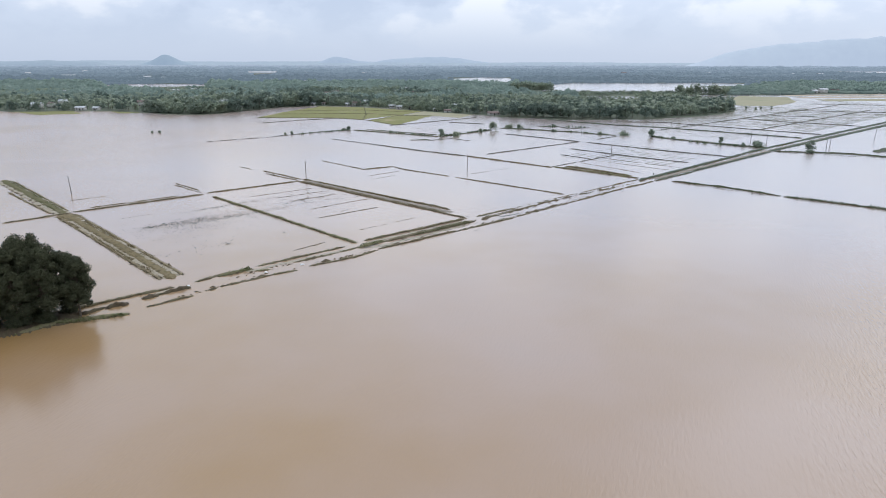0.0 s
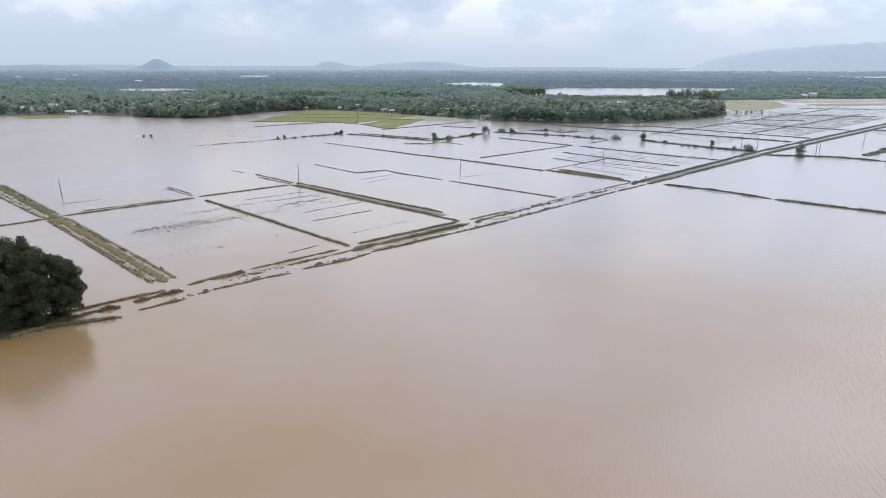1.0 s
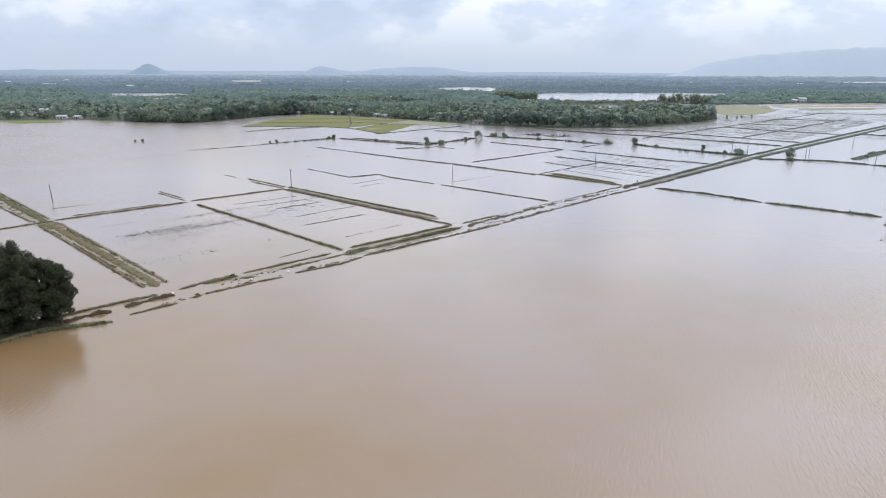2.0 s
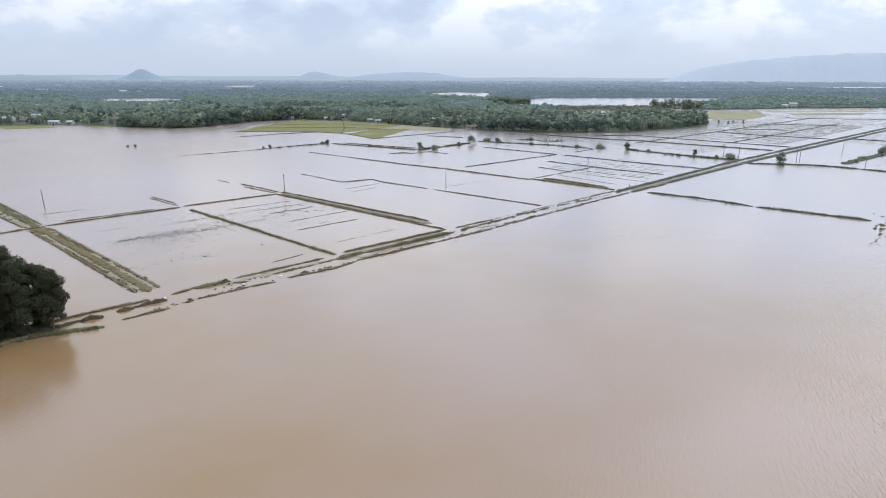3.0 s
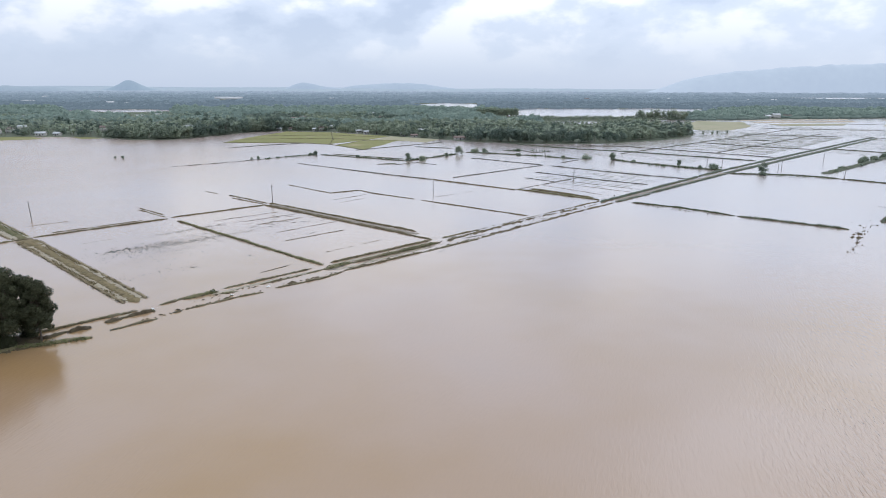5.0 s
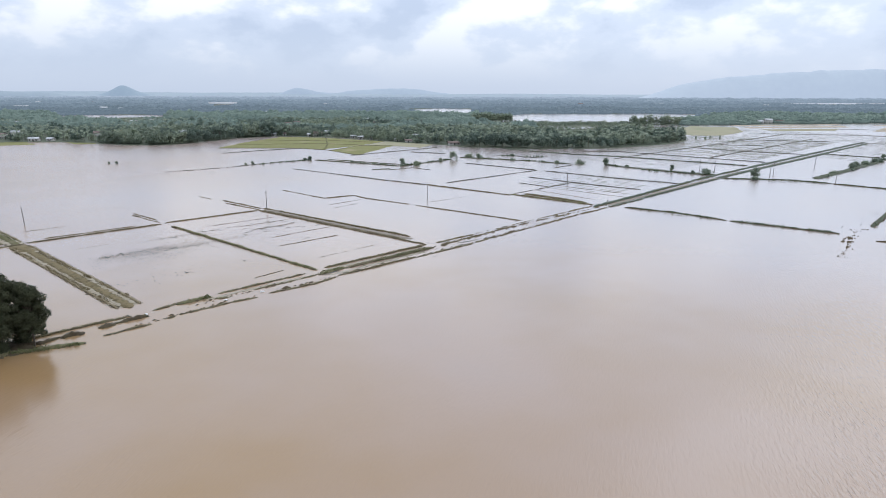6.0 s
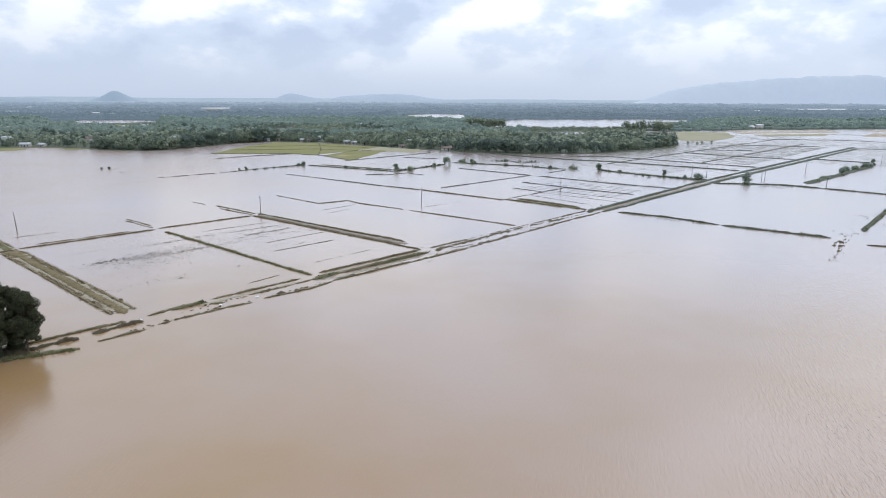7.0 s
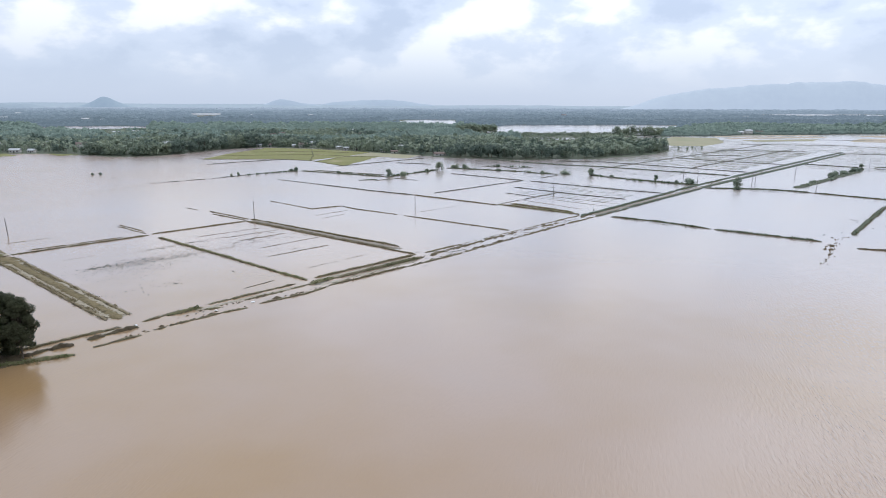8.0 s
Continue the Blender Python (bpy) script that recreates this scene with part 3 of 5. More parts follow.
dike([(172.4, 369.2), (300.0, 489.0)], 1.2, 0.46, LANE_SOIL, LANE, "road", sunk=0.06, step=1.6, lumpy=0.6)
# pale silt between the banks
for path in (((-22.5, 184.2), (6.5, 210.9)), ((-46.5, 160.2), (-24.5, 179.4)), ((-19.6, 180.4), (5.8, 204.6)), ((-60.5, 146.2), (-54.0, 151.8))):
    dike(path, 1.7, 0.05, WET, LANE, "road", sunk=0.05, step=0.8)
# the wide grassy track
dike([(-118.6, 214.0), (-61.3, 156.3)], 6.4, 0.26, WET, TRACK, "dike", sunk=0, step=0.3, lumpy=0.15)
dike([(-118.6, 214.0), (-60.4, 155.4)], 3.1, 0.50, OLIVE, TRACK, "dike", sunk=0, step=0.3, lumpy=0.55, wander=0.1)
dike([(-120.4, 212.2), (-63.1, 154.5)], 1.05, 0.34, STRAW, TRACK, "dike", sunk=0.08, step=0.3, wander=0.15)
dike([(-116.8, 215.8), (-59.5, 158.1)], 1.05, 0.36, STRAW, TRACK, "dike", sunk=0.05, step=0.3, wander=0.15)
dike([(-179.8, 273.8), (-121.7, 217.0)], 6.0, 0.22, WET, TRACK, "dike", sunk=0, step=0.3, lumpy=0.2)
dike([(-120.6, 216.0), (-111.0, 206.4)], 6.6, 0.36, OLIVE, TRACK, "dike", sunk=0, step=0.3, lumpy=0.6)
dike([(-179.8, 273.8), (-121.7, 217.0)], 3.2, 0.45, VERGE, TRACK, "dike", sunk=0, step=0.3)
dike([(-173.8, 271.3), (-122.6, 220.9)], 0.9, 0.35, STRAW, TRACK, "dike", sunk=0, step=0.3)
dike([(-161.7, 250.1), (-125.9, 217.0)], 0.9, 0.35, STRAW, TRACK, "dike", sunk=0, step=0.3)
# dikes of the near fields
dike([(-132.5, 204.3), (-119.8, 218.5)], 1.2, 0.32, SOIL, FIELD, "dike", sunk=0.05, step=0.3)
dike([(-119.9, 219.3), (-88.7, 248.2)], 1.4, 0.36, SOIL, FIELD, "dike", sunk=0.03, step=0.8)
dike([(-118.1, 225.7), (-96.8, 245.3)], 0.6, 0.22, SOIL, FIELD, "dike", sunk=0.12, step=0.8)
dike([(-88.5, 250.2), (-60.6, 275.0)], 1.4, 0.36, SOIL, FIELD, "dike", sunk=0, step=0.8)
dike([(-106.8, 265.8), (-90.9, 251.3)], 0.8, 0.26, SOIL, FIELD, "dike", sunk=0.12, step=0.8)
dike([(-107.7, 269.3), (-93.0, 255.5)], 0.7, 0.26, SOIL, FIELD, "dike", sunk=0.12, step=0.8)
dike([(-83.6, 244.1), (-23.9, 184.9)], 1.4, 0.46, VERGE, GRASSY, "dike", sunk=0, step=0.3)
dike([(-82.0, 299.9), (-59.9, 278.8)], 1.1, 0.34, SOIL, DOUBLE, "dike", sunk=0.2, step=0.8)
dike([(-78.7, 292.6), (-60.4, 276.2)], 1, 0.34, SOIL, DOUBLE, "dike", sunk=0.2, step=0.8)
dike([(-59.6, 279.2), (0.9, 225.3)], 0.9, 0.4, SOIL, DOUBLE, "dike", sunk=0, step=0.3)
dike([(-60.4, 274.6), (6.2, 213.3)], 0.8, 0.36, SOIL, DOUBLE, "dike", sunk=0, step=0.3)
dike([(-58.4, 276.6), (1.6, 221.2)], 3.0, 0.20, LANE_SOIL, DOUBLE, "road", sunk=0.04, step=0.3, lumpy=0.4)
dike([(-96.1, 310.9), (-87.8, 303.0)], 0.7, 0.2, SOIL, FIELD, "dike", sunk=0.25, step=0.8)
# middle fields
dike([(-62.0, 329.5), (-38.1, 304.1)], 1, 0.28, SOIL, FIELD, "dike", sunk=0.22, step=0.8)
dike([(-38.3, 304.1), (-25.5, 311.9)], 1.1, 0.34, SOIL, FIELD, "dike", sunk=0, step=0.8)
dike([(-25.5, 311.9), (-19.7, 303.9), (-0.1, 287.6)], 1.1, 0.34, SOIL, FIELD, "dike", sunk=0.08, step=0.8)
dike([(2.8, 284.8), (42.0, 250.7)], 1, 0.28, SOIL, FIELD, "dike", sunk=0.12, step=0.3)
dike([(-74.1, 418.0), (-48.9, 395.5)], 1.1, 0.3, SOIL, FIELD, "dike", sunk=0.22, step=0.8)
dike([(-48.9, 395.5), (-14.4, 363.6), (8.1, 346.4)], 1.3, 0.4, SOIL, FIELD, "dike", sunk=0.08, step=0.8)
dike([(8.1, 346.4), (46.6, 311.3)], 1.4, 0.44, SOIL, FIELD, "dike", sunk=0.05, step=0.8)
dike([(47.6, 313.0), (78.2, 284.0)], 1.7, 0.5, VERGE, GRASSY, "dike", sunk=0, step=0.8)
dike([(53.6, 314.6), (76.8, 289.6)], 1.1, 0.45, VERGE, GRASSY, "dike", sunk=0, step=0.8)
dike([(46.8, 313.0), (88.1, 354.2)], 0.8, 0.26, SOIL, FIELD, "dike", sunk=0, step=0.8)
dike([(57.0, 352.3), (70.2, 336.0)], 0.7, 0.24, SOIL, FIELD, "dike", sunk=0.05, step=0.8)
dike([(65.9, 374.8), (95.7, 341.7), (113.5, 326.4)], 1, 0.34, SOIL, FIELD, "dike", sunk=0.04, step=0.8)
dike([(80.3, 403.2), (115.3, 367.4), (141.3, 345.5)], 1.3, 0.4, SOIL, FIELD, "dike", sunk=0, step=0.8)
dike([(19.1, 352.5), (76.8, 406.0)], 1.2, 0.36, SOIL, FIELD, "dike", sunk=0, step=0.8)
dike([(35.7, 446.5), (76.8, 406.0)], 1.4, 0.42, SOIL, FIELD, "dike", sunk=0.04, step=0.8)
dike([(-145.1, 401.2), (-115.9, 424.1)], 1, 0.3, SOIL, FIELD, "dike", sunk=0.6, step=0.8)
dike([(-115.9, 424.1), (-87.4, 457.0), (-74.0, 468.0)], 1.3, 0.42, SOIL, FIELD, "dike", sunk=0.5, step=0.8)
dike([(-67.0, 468.0), (-8.5, 430.1)], 1.4, 0.5, VERGE, SCRUB, "dike", sunk=0, step=1.6)
dike([(-58.9, 471.7), (-7.7, 439.8)], 1, 0.4, VERGE, SCRUB, "dike", sunk=0.1, step=1.6)
dike([(-24.2, 412.0), (-12.6, 414.9)], 2.2, 0.45, VERGE, SCRUB, "dike", sunk=0, step=0.8)
dike([(-6.0, 430.1), (28.1, 471.7)], 1.6, 0.5, VERGE, SCRUB, "dike", sunk=0, step=1.6)
dike([(-14.5, 409.1), (0.5, 420.8), (12.6, 409.0)], 0.8, 0.3, SOIL, FIELD, "dike", sunk=0.15, step=1.6)
dike([(34.8, 483.5), (87.0, 456.9)], 1.8, 0.55, VERGE, SCRUB, "dike", sunk=0, step=1.6)
dike([(88.3, 453.4), (97.5, 443.0), (106.5, 439.6)], 1.8, 0.5, VERGE, SCRUB, "dike", sunk=0.08, step=1.6)
dike([(62.9, 495.9), (77.6, 495.9), (83.2, 479.5), (99.0, 487.6)], 1.2, 0.4, SOIL, SCRUB, "dike", sunk=0.12, step=1.6)
dike([(89.5, 417.6), (107.2, 436.3)], 1, 0.32, SOIL, FIELD, "dike", sunk=0, step=1.6)
dike([(126.5, 436.3), (132.9, 423.5), (164.2, 386.7), (176.5, 379.1)], 2, 0.6, VERGE, SCRUB, "dike", sunk=0, step=1.6)
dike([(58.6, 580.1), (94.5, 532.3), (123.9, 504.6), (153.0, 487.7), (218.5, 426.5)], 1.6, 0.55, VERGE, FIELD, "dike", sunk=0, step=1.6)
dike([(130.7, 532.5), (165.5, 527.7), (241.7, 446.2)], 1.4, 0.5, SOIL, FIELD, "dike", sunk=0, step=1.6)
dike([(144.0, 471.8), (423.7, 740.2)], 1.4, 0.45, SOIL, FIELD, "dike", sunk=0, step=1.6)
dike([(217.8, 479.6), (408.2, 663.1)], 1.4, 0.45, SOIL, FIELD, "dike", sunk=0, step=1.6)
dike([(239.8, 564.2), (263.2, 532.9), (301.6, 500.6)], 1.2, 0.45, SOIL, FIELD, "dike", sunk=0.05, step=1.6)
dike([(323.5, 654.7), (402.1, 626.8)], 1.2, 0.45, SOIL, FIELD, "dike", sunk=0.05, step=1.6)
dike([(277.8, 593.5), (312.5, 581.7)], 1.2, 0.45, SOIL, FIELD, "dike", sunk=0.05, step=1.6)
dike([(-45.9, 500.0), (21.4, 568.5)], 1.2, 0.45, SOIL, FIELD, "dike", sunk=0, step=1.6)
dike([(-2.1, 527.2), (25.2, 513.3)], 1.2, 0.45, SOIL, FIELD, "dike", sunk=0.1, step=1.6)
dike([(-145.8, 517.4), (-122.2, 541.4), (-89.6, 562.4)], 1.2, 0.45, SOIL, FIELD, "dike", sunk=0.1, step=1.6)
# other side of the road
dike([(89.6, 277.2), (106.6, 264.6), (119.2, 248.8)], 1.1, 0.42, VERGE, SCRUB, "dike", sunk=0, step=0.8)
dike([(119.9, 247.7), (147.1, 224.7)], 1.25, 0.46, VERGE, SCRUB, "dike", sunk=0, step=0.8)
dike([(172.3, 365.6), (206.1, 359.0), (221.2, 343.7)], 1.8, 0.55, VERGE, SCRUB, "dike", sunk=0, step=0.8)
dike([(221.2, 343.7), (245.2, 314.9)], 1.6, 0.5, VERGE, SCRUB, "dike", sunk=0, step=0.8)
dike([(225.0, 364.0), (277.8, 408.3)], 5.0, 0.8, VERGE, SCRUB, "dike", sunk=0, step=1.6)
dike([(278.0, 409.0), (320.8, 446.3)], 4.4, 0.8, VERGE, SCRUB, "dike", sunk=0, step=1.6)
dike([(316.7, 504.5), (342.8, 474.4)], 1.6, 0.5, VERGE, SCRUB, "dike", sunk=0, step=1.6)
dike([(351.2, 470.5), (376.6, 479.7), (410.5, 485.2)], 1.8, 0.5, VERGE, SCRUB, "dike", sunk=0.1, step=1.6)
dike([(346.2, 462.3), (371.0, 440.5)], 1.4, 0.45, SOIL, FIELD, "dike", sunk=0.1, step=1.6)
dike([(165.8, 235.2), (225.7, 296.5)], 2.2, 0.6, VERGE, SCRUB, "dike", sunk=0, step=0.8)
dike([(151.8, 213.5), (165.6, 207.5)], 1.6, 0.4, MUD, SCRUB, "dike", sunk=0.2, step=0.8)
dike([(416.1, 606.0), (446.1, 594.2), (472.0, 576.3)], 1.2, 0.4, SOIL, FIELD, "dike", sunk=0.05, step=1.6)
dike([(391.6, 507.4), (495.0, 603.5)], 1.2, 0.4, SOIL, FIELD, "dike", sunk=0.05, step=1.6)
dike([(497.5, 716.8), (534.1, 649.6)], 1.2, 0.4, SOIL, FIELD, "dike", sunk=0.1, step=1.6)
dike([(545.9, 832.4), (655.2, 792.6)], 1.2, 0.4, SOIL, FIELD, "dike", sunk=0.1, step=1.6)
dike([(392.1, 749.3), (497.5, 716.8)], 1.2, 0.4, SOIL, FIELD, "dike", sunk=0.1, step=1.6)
# furrows just above the water
dike([(-70.9, 244.0), (-51.5, 260.6)], 0.45, 0.1, MUD, FURROW, "furrow", sunk=0.1, step=0.8)
dike([(-60.8, 241.9), (-46.1, 255.0)], 0.45, 0.1, MUD, FURROW, "furrow", sunk=0.08, step=0.3)
dike([(-54.2, 237.1), (-40.5, 249.6)], 0.45, 0.1, MUD, FURROW, "furrow", sunk=0.08, step=0.3)
dike([(-44.8, 224.7), (-27.1, 242.5)], 0.45, 0.1, MUD, FURROW, "furrow", sunk=0.06, step=0.3)
dike([(-39.6, 212.8), (-22.6, 228.6)], 0.55, 0.14, MUD, FURROW, "furrow", sunk=0.03, step=0.3)
dike([(-26.0, 197.5), (-9.2, 214.6)], 0.4, 0.08, MUD, FURROW, "furrow", sunk=0.14, step=0.3)
dike([(-131.2, 236.2), (-121.2, 245.6)], 0.4, 0.08, MUD, FURROW, "furrow", sunk=0.05, step=0.8)
dike([(-34.5, 286.5), (-21.5, 300.9)], 0.4, 0.08, MUD, FURROW, "furrow", sunk=0.06, step=0.8)
dike([(-30.9, 279.8), (-21.8, 290.6)], 0.4, 0.08, MUD, FURROW, "furrow", sunk=0.1, step=0.8)
dike([(-39.0, 177.7), (-32.3, 185.6)], 0.45, 0.12, MUD, FURROW, "furrow", sunk=0.08, step=0.3)
dike([(61.2, 326.8), (83.2, 296.9)], 0.4, 0.08, MUD, FURROW, "furrow", sunk=0.05, step=0.8)
dike([(67.1, 336.1), (98.1, 304.4)], 0.4, 0.08, MUD, FURROW, "furrow", sunk=0.05, step=0.8)
dike([(73.0, 343.9), (105.5, 310.8)], 0.4, 0.08, MUD, FURROW, "furrow", sunk=0.05, step=0.8)
dike([(56.6, 316.3), (73.2, 297.0)], 0.4, 0.08, MUD, FURROW, "furrow", sunk=0.05, step=0.8)
dike([(5.9, 290.3), (26.7, 308.2)], 0.35, 0.06, MUD, FURROW, "furrow", sunk=0.1, step=0.8)
dike([(-101.1, 210.0), (-93.5, 217.3)], 0.35, 0.06, MUD, FURROW, "furrow", sunk=0.08, step=0.3)

dike([(-112, 101), (-90, 118), (-70, 135)], 9.0, 0.45, MUD, "muddy bank under the waterside grove", "dike", sunk=0.1, step=0.3, lumpy=0.5)


def mud_specks(cx, cy, ru, rv, count, size, seed, long=5.5, slim=0.5, high=0.08):
    rng = np.random.default_rng(seed)
    out = []
    for _ in range(count):
        u, v = rng.normal(scale=ru), rng.normal(scale=rv)
        x, y = cx + 0.70 * u - 0.71 * v, cy + 0.71 * u + 0.70 * v
        s = size * rng.lognormal(0, 0.5)
        a = rng.normal(0.78, 0.3)
        k = 7
        ring = []
        for i in range(k):
            t = 2 * math.pi * i / k
            r = s * rng.uniform(0.6, 1.2)
            px, py = long * r * math.cos(t), slim * r * math.sin(t)
            ring.append((x + px * math.cos(a) - py * math.sin(a), y + px * math.sin(a) + py * math.cos(a), -0.02))
        vs = np.array(ring + [(x, y, 0.05 + high * s)])
        out.append((vs, np.array([(i, (i + 1) % k, k) for i in range(k)])))
    return join(out)


ob = new("mud_patches", mesh_np("mud_patches", *join([mud_specks(-66, 208, 15, 10, 380, 0.07, 3, 3.4), mud_specks(-77, 208, 8, 2.6, 900, 0.07, 13, 3.4), mud_specks(-72, 203, 9, 4.5, 700, 0.055, 18, 3.8), mud_specks(-60, 224, 14, 6, 380, 0.055, 19, 4.0), mud_specks(-66, 216, 9, 0.9, 300, 0.08, 14, 3.8), mud_specks(-74, 230, 10, 0.8, 260, 0.085, 15, 3.8), mud_specks(-84, 203, 3.5, 1.2, 50, 0.16, 16, 2.0, 0.9, 0.5), mud_specks(-64, 180, 9, 4, 60, 0.12, 17, 2.4, 0.8, 0.4), mud_specks(-50, 240, 12, 8, 70, 0.25, 4),
                                                      mud_specks(176, 250, 14, 4, 46, 0.17, 26), mud_specks(-30, 470, 60, 20, 50, 0.28, 27), mud_specks(60, 260, 60, 3, 120, 0.3, 6),
                                                      mud_specks(-242, 407, 6, 0.5, 26, 0.16, 41), mud_specks(-176, 428, 0.5, 4, 22, 0.16, 42), mud_specks(-140, 460, 2.5, 0.3, 16, 0.22, 43), mud_specks(-266, 545, 8, 1.0, 26, 0.2, 44), mud_specks(-290, 520, 20, 6, 20, 0.16, 45)]), SMEAR))
tagged(ob, "scattered dark mud and straw just above the water", "mud", kind="stuff")
clods = [mud_specks(cx, cy, ru, rv, n, size, 50 + k, 1.5, 0.8, 0.6) for k, (cx, cy, ru, rv, n, size) in enumerate((
    (146.0, 218.0, 1.8, 1.0, 18, 0.30), (142.6, 212.6, 1.8, 0.7, 16, 0.28), (137.5, 206.0, 2.2, 0.6, 12, 0.26), (150.5, 221.5, 1.8, 0.8, 9, 0.22),
    (132.0, 199.5, 2.4, 0.6, 9, 0.24), (126.0, 193.0, 2.4, 0.6, 6, 0.20), (156.0, 229.0, 3.0, 1.2, 10, 0.2)))]
clods += [mud_specks(x, x + dy, ru, 0.45, n, 0.2, 70 + k, 2.4, 0.9, 0.7) for k, (x, dy, ru, n) in enumerate((
    (-46, 198.5, 6, 40), (-26, 197.0, 6, 34), (-6, 196.0, 8, 34), (14, 195.0, 8, 60), (34, 195.2, 9, 60), (56, 195.6, 9, 60), (-40, 203.6, 7, 30), (20, 202.4, 9, 60), (44, 202.6, 10, 60)))]
ob = new("mud_clods", mesh_np("mud_clods", *join(clods), MUD))
tagged(ob, "dark broken mud clods along the drowned road and dike", "mud", kind="stuff")


# ---- rice fields still above the water ----
def paddy(corners, mat, label, seed):
    """A slab with a wavy edge round four or more corners, a hand above the water."""
    ring = []
    n = len(corners)
    for i in range(n):
        a, b = np.array(corners[i], float), np.array(corners[(i + 1) % n], float)
        k = max(3, int(np.linalg.norm(b - a) / 5))
        for j in range(k):
            p = a + (b - a) * j / k
            ring.append((p[0] + 2.2 * noise.noise((p[0] * 0.09, p[1] * 0.09, 3.3)), p[1] + 2.2 * noise.noise((p[0] * 0.09, p[1] * 0.09, 9.1))))
    bm = bmesh.new()
    top = [bm.verts.new((x, y, 0.06 + 0.01 * seed)) for x, y in ring]
    low = [bm.verts.new((x, y, -0.30)) for x, y in ring]
    bm.faces.new(top)
    for i in range(len(ring)):
        j = (i + 1) % len(ring)
        bm.faces.new((low[i], low[j], top[j], top[i]))
    me = bpy.data.meshes.new("rice_field")
    bm.to_mesh(me)
    bm.free()
    me.materials.append(mat)
    tagged(new("rice_field", me), label, "rice field", "rice fields")


GREENF = "yellow-green ripening rice field beside the wood"
PALEF = "pale golden rice field not quite drowned"
paddy(((-163, 564), (-156, 622), (-137, 700), (-88, 685), (-72, 548), (-99, 563)), PADDY, GREENF, 1)
paddy(((-92, 686), (-28, 638), (-45, 591), (-76, 549)), PADDY, GREENF, 2)
paddy(((-66, 539), (-46, 588), (-17, 588), (-40, 502)), PADDY, GREENF, 3)
paddy(((-27, 636), (18, 598), (7, 566), (-12, 582), (-40, 596)), FADED, "pale wet rice field with stubble", 5)
VERGEF = "narrow green verge between wood and water"
paddy(((-362, 588), (-410, 624), (-356, 630), (-334, 604)), PADDY, VERGEF, 6)
paddy(((-301, 606), (-318, 628), (-296, 624), (-284, 612)), PADDY, VERGEF, 7)
paddy(((384, 906), (433, 878), (396, 782), (339, 716), (304, 716), (312, 800)), FADED, "fading green rice field by the end of the wood", 8)
paddy(((452, 930), (627, 960), (620, 936), (450, 908)), STUBBLE, PALEF, 9)
paddy(((446, 884), (606, 912), (592, 880), (441, 856)), STUBBLE, PALEF, 14)
paddy(((441, 830), (556, 846), (524, 806), (441, 796)), FADED, PALEF, 15)
paddy(((560, 790), (640, 745), (700, 800), (628, 862)), STUBBLE, PALEF, 10)
paddy(((660, 930), (820, 960), (800, 880), (690, 850)), STUBBLE, PALEF, 11)
paddy(((720, 770), (860, 800), (960, 930), (850, 900)), STUBBLE, PALEF, 12)
paddy(((880, 1000), (1150, 1040), (1100, 960), (900, 940)), STUBBLE, PALEF, 13)


for path in (((-89, 684), (-76, 600), (-72, 549)), ((-163, 564), (-99, 563), (-70, 547), (-40, 502)), ((-150, 640), (-84, 650), (-36, 625)), ((-46, 590), (-17, 588)),
             ((-156, 600), (-80, 610), (-44, 592)), ((-66, 541), (-46, 590))):
    dike(path, 0.9, 0.36, BUND, "thin grassy bund between rice fields", "dike", sunk=0, step=1.6)


def rice_rows(u0, u1, v0, v1, gap, seed):
    """Thin broken rows of drowned rice, along the field's short side, as one mesh; u runs along the road, v away from it."""
    r = np.random.default_rng(seed)
    out = []
    for u in np.arange(u0, u1, gap):
        v = v0
        while v < v1:
            ln = r.uniform(3, 16)
            e = min(v + ln, v1)
            if r.random() < 0.8:
                w = r.uniform(0.3, 0.9)
                x0, y0 = 84 + 0.716 * u - 0.698 * v, 290 + 0.698 * u + 0.716 * v
                x1, y1 = 84 + 0.716 * u - 0.698 * e, 290 + 0.698 * u + 0.716 * e
                h = r.uniform(0.03, 0.10)
                vs = np.array([(x0 - w, y0 - w, -0.05), (x1 - w, y1 - w, -0.05), (x1, y1, h), (x0, y0, h), (x0 + w, y0 + w, -0.05), (x1 + w, y1 + w, -0.05)])
                out.append((vs, np.array([(0, 1, 2, 3), (3, 2, 5, 4)])))
            v = e + r.uniform(0.5, 5)
    return join(out)


RICE = "rows of drowned rice just breaking the water"
for spec in ((235, 470, 12, 150, 2.2, 31), (150, 232, 30, 110, 5.5, 32), (20, 85, 8, 60, 4.5, 33), (280, 520, -150, -14, 4.5, 34), (470, 620, -40, 170, 5.0, 35)):
    tagged(new("rice_rows", mesh_np("rice_rows", *rice_rows(*spec), RICE_MAT)), RICE, "rice", kind="stuff")


# ---- trees ----
def upright_lobes(rng, height, radius, base, n):
    """Many small lobes filling an upright, egg-shaped crown."""
    out = []
    for i in range(n):
        t = (i + rng.uniform(0, 1)) / n
        wide = radius * (0.30 + 0.70 * math.sin(math.pi * min(1, 0.16 + 0.80 * t)) ** 0.8) * math.sqrt(rng.uniform(0.1, 0.72))
        an = 2.4 * i + rng.uniform(-0.5, 0.5)
        out.append((wide * math.cos(an), wide * math.sin(an), base + (height - base) * (0.06 + 0.86 * t), radius * rng.uniform(0.20, 0.36)))
    return out


